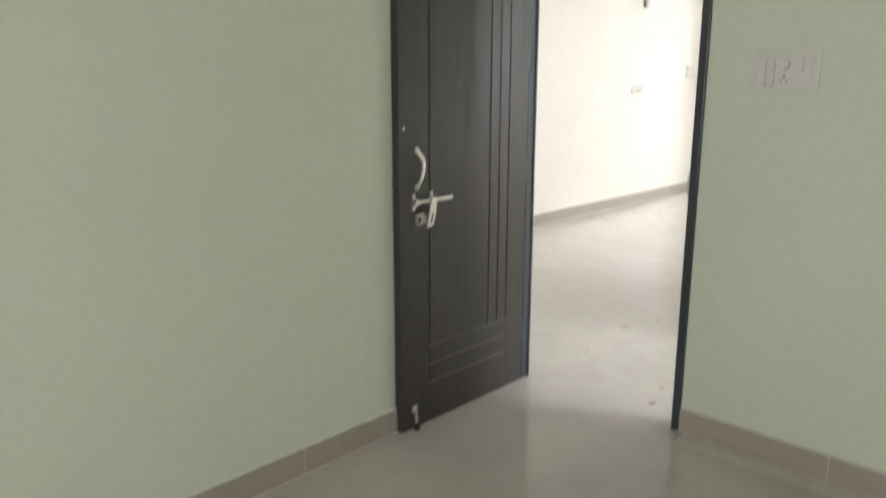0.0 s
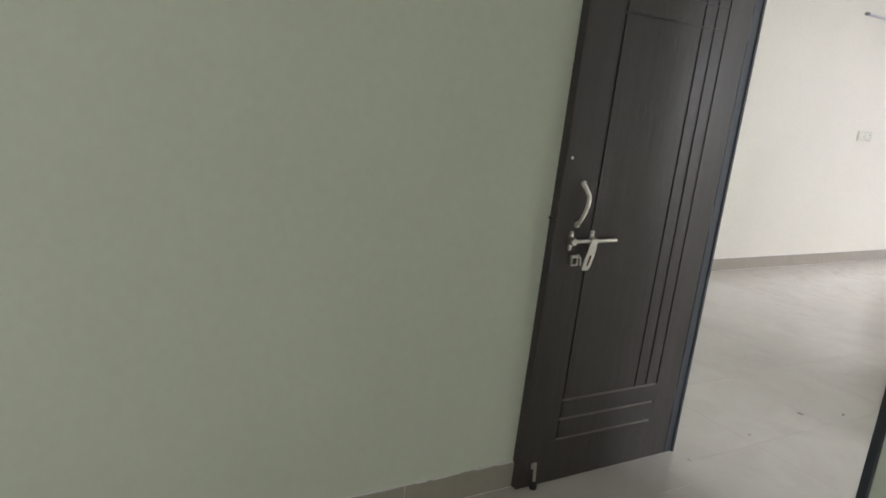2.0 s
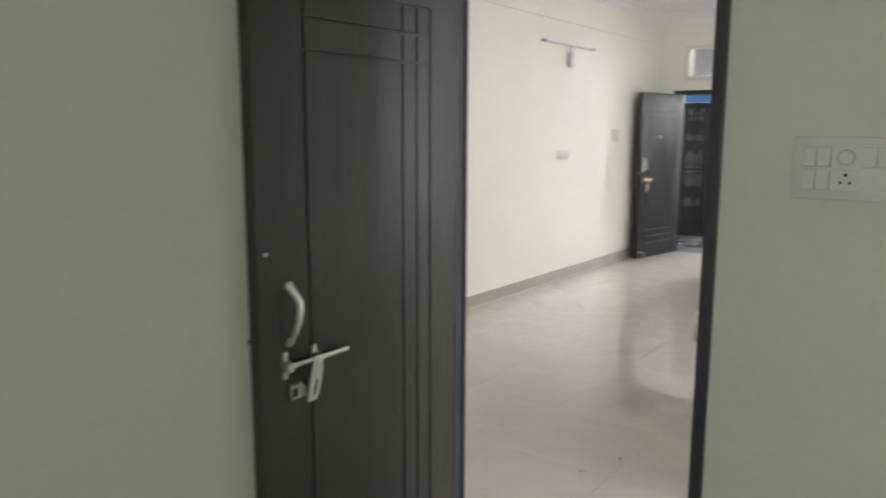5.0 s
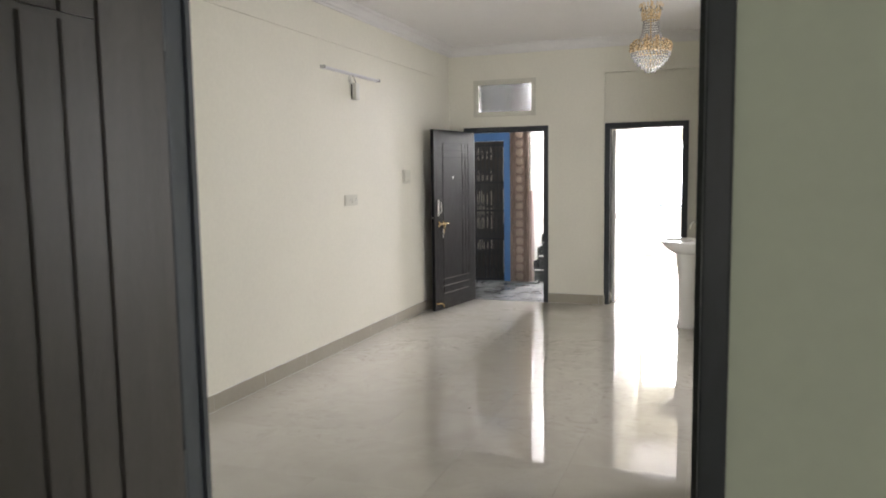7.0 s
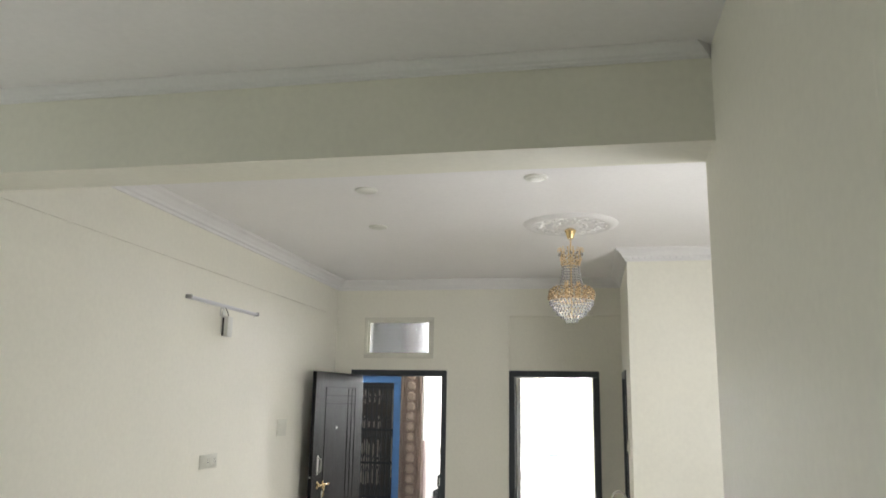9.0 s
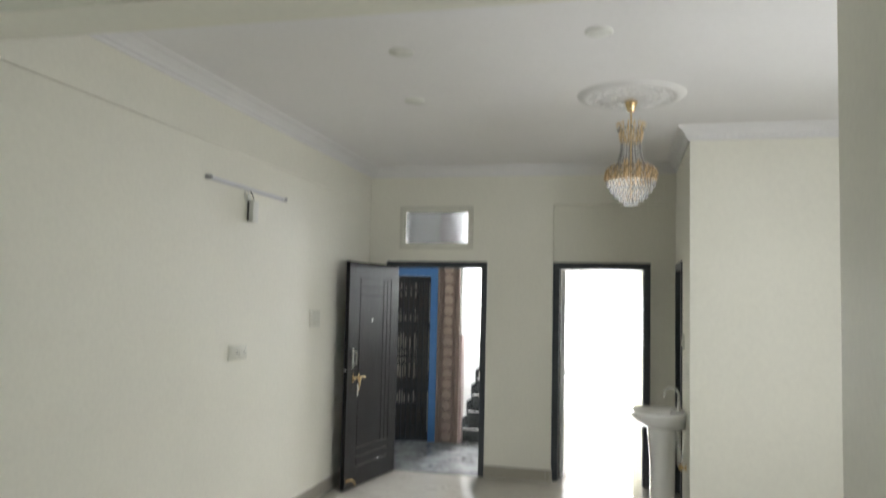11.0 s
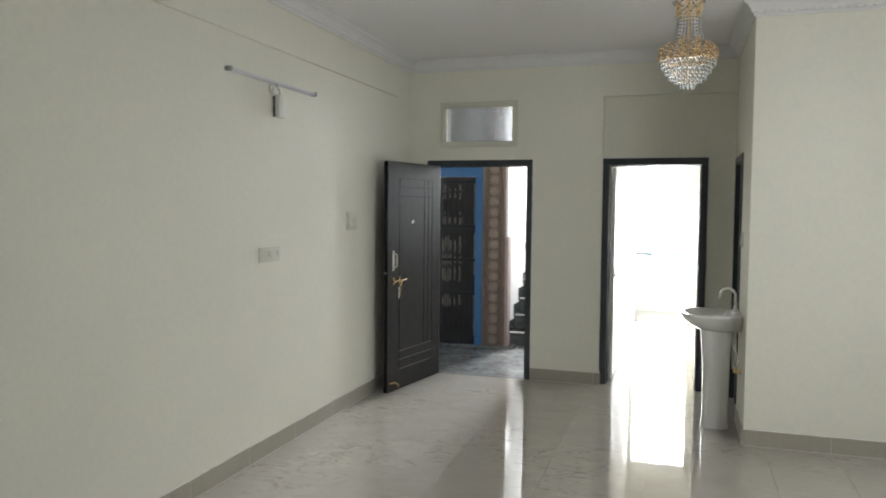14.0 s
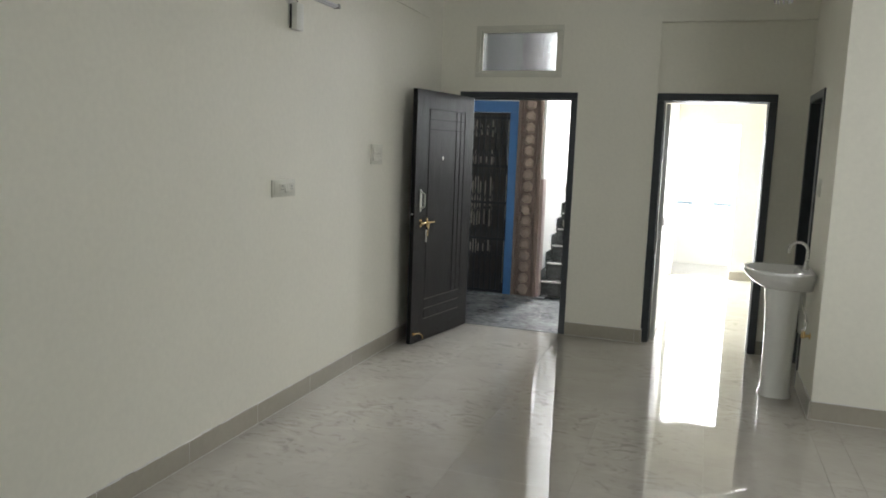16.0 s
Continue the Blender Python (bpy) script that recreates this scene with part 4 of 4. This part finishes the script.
for j in range(len(pl) - 1):
    ped.add(pl[j] + pl[j + 1], [(i, (i + 1) % steps, steps + (i + 1) % steps, steps + i) for i in range(steps)])
ped.add(pl[0], [tuple(range(steps))]).add(pl[-1], [tuple(range(steps))])
part("pedestal", ped, PORCELAIN, basin, "", True)
tap = Shape().lathe([(0.022, 0.87), (0.024, 0.876), (0.02, 0.895), (0.014, 0.91), (0.014, 0.93)], (2.985, BYC, 0), 16)
tap.rod([(2.985, BYC, 0.91)] + [(2.93 + 0.055 * math.cos(a), BYC, 1.0 + 0.055 * math.sin(a)) for a in [radians(q) for q in range(0, 181, 15)]] + [(2.872, BYC, 0.98)], 0.010, 10)
tap.rod([(2.985, BYC, 0.92), (2.99, BYC - 0.03, 0.945), (2.985, BYC - 0.055, 0.95)], 0.006, 8)
part("tap", tap, CHROME, basin, "chrome swan-neck tap", True)
part("overflow", Shape().lathe([(0.012, -0.002), (0.014, 0.0)], (2.82, BYC, 0.753), 14), CHROME, basin, "", True)
valve = thing("angle_valve", "brass and chrome angle valve with supply hose on the wall", "valve", SHIFT)
part("valve_body", Shape().lathe([(0.022, -0.008), (0.022, -0.002)], (BACK, 8.82, 0.46), 16, "x").rod([(BACK - 0.004, 8.82, 0.46), (BACK - 0.06, 8.82, 0.46)], 0.011).rod([(BACK - 0.045, 8.82, 0.445), (BACK - 0.045, 8.82, 0.49)], 0.013), BRASS, valve, "", True)
part("hand_wheel", Shape().lathe([(0.016, 0.0), (0.018, 0.004), (0.018, 0.016), (0.014, 0.02)], (BACK - 0.045, 8.82, 0.49), 12), CHROME, valve, "", True)
part("hose", Shape().rod([(BACK - 0.045, 8.77, 0.50), (BACK - 0.03, 8.80, 0.56), (BACK - 0.05, 8.85, 0.62), (BACK - 0.07, 8.92, 0.72)], 0.007), CHROME, valve, "", True)
waste = thing("waste_pipe", "white plastic waste pipe behind the basin pedestal", "pipe", SHIFT)
part("pipe", Shape().rod([(2.985, BYC, 0.735), (2.99, BYC, 0.45), (BACK - 0.002, BYC, 0.43)], 0.018, 12), PLATE, waste, "", True)

# ---- crumbs on the floor ----
def flake(x, y, size, turn, mat):
    t = thing("plaster_flake", "small flake of debris lying on the floor tiles", "debris", (x, y, 0.0), turn, group="floor debris")
    h = size * 0.22
    part("flake", Shape().add([(-size, -h, 0), (size * 0.7, -h * 1.3, 0), (size, h * 0.4, 0), (-size * 0.4, h * 1.4, 0), (-size * 0.8, -h * 0.6, 0.003), (size * 0.5, -h, 0.004), (size * 0.7, h * 0.3, 0.003), (-size * 0.3, h, 0.004)],
         [(3, 2, 1, 0), (4, 5, 6, 7), (0, 1, 5, 4), (1, 2, 6, 5), (2, 3, 7, 6), (3, 0, 4, 7)]), mat, t)


for n, (x, y, size, turn) in enumerate(((2.25, 3.26, 0.018, 20), (2.31, 2.76, 0.012, 70), (2.90, 2.38, 0.02, 40), (2.85, 2.57, 0.016, 55), (2.37, 2.26, 0.01, 10), (2.34, 3.50, 0.012, 80),
                                        (1.11, 6.55, 0.012, 0), (0.69, 6.36, 0.016, 30), (1.58, 5.83, 0.008, 60), (2.35, 9.63, 0.03, 130), (0.94, 8.82, 0.02, 15))):
    flake(x, y, size, turn, (CARVED, GREYCEIL, RUBBER)[n % 3])

# ---- lobby outside the entrance ----
LY = 11.5
structure("floor_lobby", Shape().box(-2.0, 1.78, FAR + 0.2, LY + 0.15, -0.02, -0.002), STONE, "grey polished stone lobby floor", "floor")
structure("wall_lobby", Shape().box(-2.0, -0.45, LY, LY + 0.15, -0.02, H).box(-0.45, 0.35, LY, LY + 0.15, 2.125, H).box(0.35, 0.64, LY + 0.04, LY + 0.15, -0.02, H).box(1.70, 1.78, LY, LY + 0.15, -0.02, H).box(1.70, 1.78, FAR + 0.2, LY, -0.02, H)
          .box(-2.15, -2.0, FAR + 0.2, LY + 0.15, -0.02, H), STAIRWHITE, "white painted lobby wall", "wall")
structure("wall_stair", Shape().box(0.50, 0.64, LY + 0.15, 15.2, -0.02, 4.6).box(1.70, 1.765, LY + 0.15, 15.2, -0.02, 4.6).box(0.56, 1.765, 15.2, 15.35, -0.02, 1.9),
          STAIRWHITE, "white painted stairwell wall", "wall")
structure("wall_lobby_back", Shape().box(-0.45, 0.35, LY + 0.5, LY + 0.6, -0.02, H), STAIRWHITE, "plain wall behind the opposite door", "wall")
structure("ceiling_lobby", Shape().box(-2.0, 1.78, FAR + 0.2, LY + 0.15, H - 0.1, H), GREYCEIL, "grey painted lobby ceiling", "ceiling")

gate = thing("grille_door", "blue framed opposite door with black ornamental iron grille", "door", (0, LY, 0))
part("frame_stile", Shape().box(0.262, 0.35, -0.03, 0.06, 0.0, 2.0, 0.004), BLUE, gate, "blue painted stile")
part("frame_stile", Shape().box(-0.45, -0.37, -0.03, 0.06, 0.0, 2.0, 0.004), BLUE, gate, "blue painted stile")
part("frame_head", Shape().box(-0.45, 0.35, -0.03, 0.06, 2.0, 2.12, 0.004), BLUE, gate, "blue painted head")
part("inner_panel", Shape().box(-0.37, 0.262, 0.09, 0.12, 0.0, 2.0), DARKDOOR, gate, "dark brown inner door")
bar = Shape().box(-0.007, 0.007, -0.006, 0.006, 0.03, 1.97).mesh("grille_bar", IRON)
for i in range(10):
    ob = new("grille_bar", bar)
    ob.parent = gate
    ob.location = (-0.345 + i * 0.064, 0.0, 0)
for z in (0.04, 0.62, 1.02, 1.42, 1.94):
    part("grille_rail", Shape().box(-0.37, 0.262, -0.014, -0.006, z - 0.014, z + 0.014), IRON, gate)
lozenge = Shape()
for k in (-1, 1):
    lozenge.rod([(0, -0.012, -0.16), (0.032 * k, -0.012, -0.06), (0.032 * k, -0.012, 0.06), (0, -0.012, 0.16)], 0.006, 6)
lozenge = lozenge.mesh("grille_scroll", IRON)


def pale_bar(length):
    """A flat pale bar with a pointed head, hung from z = 0 downwards."""
    outline = ((-0.008, -length), (0.008, -length), (0.008, -0.035), (0, 0), (-0.008, -0.035))
    return Shape().add([(x, y, z) for y in (0.012, 0.015) for x, z in outline],
                       [(4, 3, 2, 1, 0), (5, 6, 7, 8, 9)] + [(i, (i + 1) % 5, 5 + (i + 1) % 5, 5 + i) for i in range(5)]).mesh("grille_plate", PALEBAR)


for i in range(9):
    for z in (0.32, 0.82, 1.22, 1.68):
        ob = new("grille_scroll", lozenge)
        ob.parent = gate
        ob.location = (-0.313 + i * 0.064, 0, z)
# arched groups: outer bars shorter than the inner ones
for length, top, groups in ((0.19, 1.925, (-0.12, 0.035)), (0.17, 1.60, (-0.12, 0.035)), (0.56, 1.31, (-0.11, 0.035)), (0.18, 0.62, (-0.11, 0.035))):
    inner, outer = pale_bar(length), pale_bar(length - 0.07)
    for cx in groups:
        for k, x in enumerate((-0.045, -0.015, 0.015, 0.045)):
            ob = new("grille_plate", inner if k in (1, 2) else outer)
            ob.parent = gate
            ob.location = (cx + x, 0.05, top if k in (1, 2) else top - 0.05)
edge_bar = pale_bar(0.5)
for top in (1.93, 1.34, 0.62):
    ob = new("grille_plate", edge_bar)
    ob.parent = gate
    ob.location = (0.225, 0.05, top)

post = thing("carved_post", "red-brown carved wooden door pilaster with a chain of pale hexagons", "pilaster", (0, LY, 0))
part("board", Shape().box(0.352, 0.62, -0.01, 0.038, 0.0, 2.9, 0.003), CARVED, post)
for a, b in ((0.352, 0.385), (0.398, 0.412), (0.556, 0.572), (0.584, 0.62)):
    part("moulding", Shape().box(a, b, -0.035, -0.01, 0.0, 2.9, 0.006), CARVED, post)
hexa = Shape().lathe([(0.062, 0.0), (0.062, -0.01), (0.04, -0.024)], steps=6, axis="y").mesh("hexagon", INLAY)
lozenge = Shape().lathe([(0.035, 0.0), (0.03, -0.012)], steps=4, axis="y").mesh("lozenge", CARVED)
for i in range(22):
    ob = new("hexagon", hexa)
    ob.parent = post
    ob.location = (0.484, -0.012, 0.09 + i * 0.125)
    ob.rotation_euler = (0, 0.26, 0)
    for s in (-1, 1):
        ob = new("lozenge", lozenge)
        ob.parent = post
        ob.location = (0.484 + s * 0.055, -0.012, 0.152 + i * 0.125)
structure("trim", Shape().box(0.34, 0.74, LY - 0.05, LY + 0.15, -0.02, 0.02, 0.004).box(-0.5, 0.34, LY - 0.05, LY, -0.02, 0.02, 0.004), STONE, "grey stone door sill strip", "sill")
structure("trim", Shape().box(0.62, 0.655, LY - 0.004, LY + 0.155, 0.0, 1.3, 0.003), DADO, "pink marble dado strip beside the stair", "dado")

stair = thing("staircase", "black granite staircase with white worn nosings", "stairs", (0.645, LY + 0.16, 0))
tread_m = Shape().box(0.0, 1.05, -0.02, 0.29, 0.145, 0.17, 0.004).mesh("tread", BLACKSTONE)
riser_m = Shape().box(0.0, 1.05, 0.0, 0.02, 0.0, 0.145).mesh("riser", BLACKSTONE)
nose_m = Shape().box(0.0, 1.05, -0.026, 0.004, 0.160, 0.1745, 0.002).mesh("nosing", NOSE)
fill_m = Shape().box(0.0, 1.05, 0.02, 0.29, -0.17, 0.145).mesh("core", CEMENT)
wing_m = Shape().box(0.002, 0.014, -0.06, 0.29, 0.145, 0.30, 0.003).mesh("side_tile", BLACKSTONE)
for i in range(11):
    for me in (tread_m, riser_m, nose_m, fill_m, wing_m):
        ob = new(me.name, me)
        ob.parent = stair
        ob.location = (0, i * 0.28, i * 0.17)

# ---- balcony beyond the back room ----
structure("floor_balcony", Shape().box(1.0, 4.6, QY + 0.15, 15.6, -0.2, -0.004), CEMENT, "pale balcony floor", "floor")
rail = thing("balcony_parapet", "white balcony parapet with a blue-grey top rail", "parapet", (1.0, 15.5, 0))
part("low_wall", Shape().box(0, 3.6, -0.06, 0.06, -0.004, 0.84, 0.006), STAIRWHITE, rail)
for a, b in ((0.75, 1.16), (1.33, 1.36), (1.42, 1.72), (1.9, 2.6)):
    part("top_rail", Shape().box(a, b, -0.03, 0.03, 0.885, 0.94, 0.006), RAILBLUE, rail, "blue-grey rail length")
post_m = Shape().box(-0.012, 0.012, -0.012, 0.012, 0.84, 0.885).mesh("rail_post", RAILBLUE)
for x in (0.8, 1.1, 1.345, 1.47, 1.67, 1.95, 2.5):
    ob = new("rail_post", post_m)
    ob.parent = rail
    ob.location = (x, 0, 0)
structure("ground", Shape().box(-400, 400, -400, 400, -3.4, -3.3), CEMENT, "pale dusty ground outside the house", "ground")


structure("backdrop", Shape().box(-45, 55, 62, 62.2, -3.3, 45), haze, "bright hazy sky beyond the balcony", "sky")


# ---- skirting and floor tiles ----
def skirting(name, start, end, out, length=0.6, first=0.6, high=0.114):
    """Skirting of cut tiles along a wall, with thin open joints."""
    a, b, o = Vector(start), Vector(end), Vector(out)
    d, total = (b - a).normalized(), (b - a).length
    base = thing(name, "beige tile skirting along the wall", "skirting", kind="structure")
    at, n = 0.0, min(first, total)
    while at < total - 0.01:
        w = min(n, total - at)
        p, q = a + d * (at + 0.0012), a + d * (at + w - 0.0012) + o * 0.011
        ob = part("tile", Shape().box(min(p.x, q.x), max(p.x, q.x), min(p.y, q.y), max(p.y, q.y), 0.0, high, 0.0025), SKIRT, base)
        if at + w < total - 0.02:
            p, q = a + d * (at + w - 0.0012), a + d * (at + w + 0.0012) + o * 0.0108
            part("joint", Shape().box(min(p.x, q.x), max(p.x, q.x), min(p.y, q.y), max(p.y, q.y), 0.0, high - 0.0005), NOSE, base)
        at, n = at + w, length
    # pale grout along the foot, and the ragged plaster line left on the top edge
    rnd = random.Random(name + str(start))
    foot, ridge = Shape(), Shape()
    p, q = a + o * 0.0108, b + o * 0.0132
    foot.box(min(p.x, q.x), max(p.x, q.x), min(p.y, q.y), max(p.y, q.y), 0.0, 0.0026)
    part("grout_line", foot, NOSE, base)
    at = 0.0
    while at < total - 0.02:
        w = min(0.02 + rnd.random() * 0.07, total - at)
        deep = 0.002 + rnd.random() * 0.008
        p, q = a + d * at, a + d * (at + w) + o * deep
        ridge.box(min(p.x, q.x), max(p.x, q.x), min(p.y, q.y), max(p.y, q.y), high - 0.0005, high + 0.0005 + rnd.random() ** 2 * 0.007)
        at += w
    part("plaster_line", ridge, PLASTER, base)["kind"] = "stuff"
    return base


skirting("baseboard", (LW, BY0, 0), (LW, FAR - 0.011, 0), (1, 0, 0), first=0.444)
skirting("baseboard", (EX1, FAR, 0), (1.86, FAR, 0), (0, -1, 0))
skirting("baseboard", (1.86, FAR - 0.011, 0), (1.86, DY - 0.012, 0), (1, 0, 0))
skirting("baseboard", (DX1, DY, 0), (RX, DY, 0), (0, -1, 0))
skirting("baseboard", (RX, RY - 0.011, 0), (RX, SY0, 0), (-1, 0, 0))
skirting("baseboard", (RX, RY, 0), (BAY, RY, 0), (0, -1, 0), first=0.555)
structure("trim", Shape().box(RX - 0.0135, RX - 0.0100, RY - 0.0135, RY - 0.0100, 0.0, 0.114), NOSE, "pale grout line on the skirting corner", "grout")
skirting("baseboard", (CX0, KY, 0), (CX0, BY1, 0), (-1, 0, 0))
skirting("baseboard", (BW, -3.2, 0), (BW, BD, 0), (1, 0, 0), first=0.5, high=0.104)
skirting("baseboard", (FX1 - 0.012, BD, 0), (EAST, BD, 0), (0, -1, 0), high=0.104)
skirting("baseboard", (OX1, QY, 0), (QX1, QY, 0), (0, -1, 0))
skirting("baseboard", (QX0, FAR + 0.97, 0), (QX0, QY, 0), (1, 0, 0))

tile_cache = {}


def floor_tiles(x0, x1, y0, y1, ox, oy, size=0.6, gap=0.0005):
    """Tiles laid from a joint at (ox, oy), cut at the edges of the area."""
    i0, i1 = math.floor((x0 - ox) / size), math.ceil((x1 - ox) / size)
    j0, j1 = math.floor((y0 - oy) / size), math.ceil((y1 - oy) / size)
    for i in range(i0, i1):
        for j in range(j0, j1):
            a, b = max(x0, ox + i * size), min(x1, ox + (i + 1) * size)
            c, d = max(y0, oy + j * size), min(y1, oy + (j + 1) * size)
            if b - a < 0.01 or d - c < 0.01:
                continue
            key = (round(b - a, 3), round(d - c, 3))
            if key not in tile_cache:
                w, h = key
                g, e = gap, gap + 0.0002
                s = Shape().add([(g, g, -0.0003), (w - g, g, -0.0003), (w - g, h - g, -0.0003), (g, h - g, -0.0003), (e, e, 0), (w - e, e, 0), (w - e, h - e, 0), (e, h - e, 0),
                                 (g, g, -0.006), (w - g, g, -0.006), (w - g, h - g, -0.006), (g, h - g, -0.006)],
                                [(4, 5, 6, 7), (0, 1, 5, 4), (1, 2, 6, 5), (2, 3, 7, 6), (3, 0, 4, 7), (8, 9, 1, 0), (9, 10, 2, 1), (10, 11, 3, 2), (11, 8, 0, 3), (8, 11, 10, 9)])
                tile_cache[key] = s.mesh("tile", FLOOR)
            ob = new("tile", tile_cache[key])
            ob.parent = floor
            ob.location = (a, c, 0)


floor_tiles(-1.2, 3.14, 2.10, FAR, 2.984, 2.10)
floor_tiles(3.14, BAY, BY1, RY, 2.984, 2.10)
floor_tiles(CX1, EAST, 2.36, BY0 + 0.07, 3.03, 2.10)
floor_tiles(BW, EAST, -3.2, 2.10, 3.116, 2.10)
floor_tiles(1.86, 3.03, FAR, FAR + 0.2, 3.03, 2.10)
floor_tiles(QX0, QX1, FAR + 0.2, QY + 0.15, 3.03, 2.10)
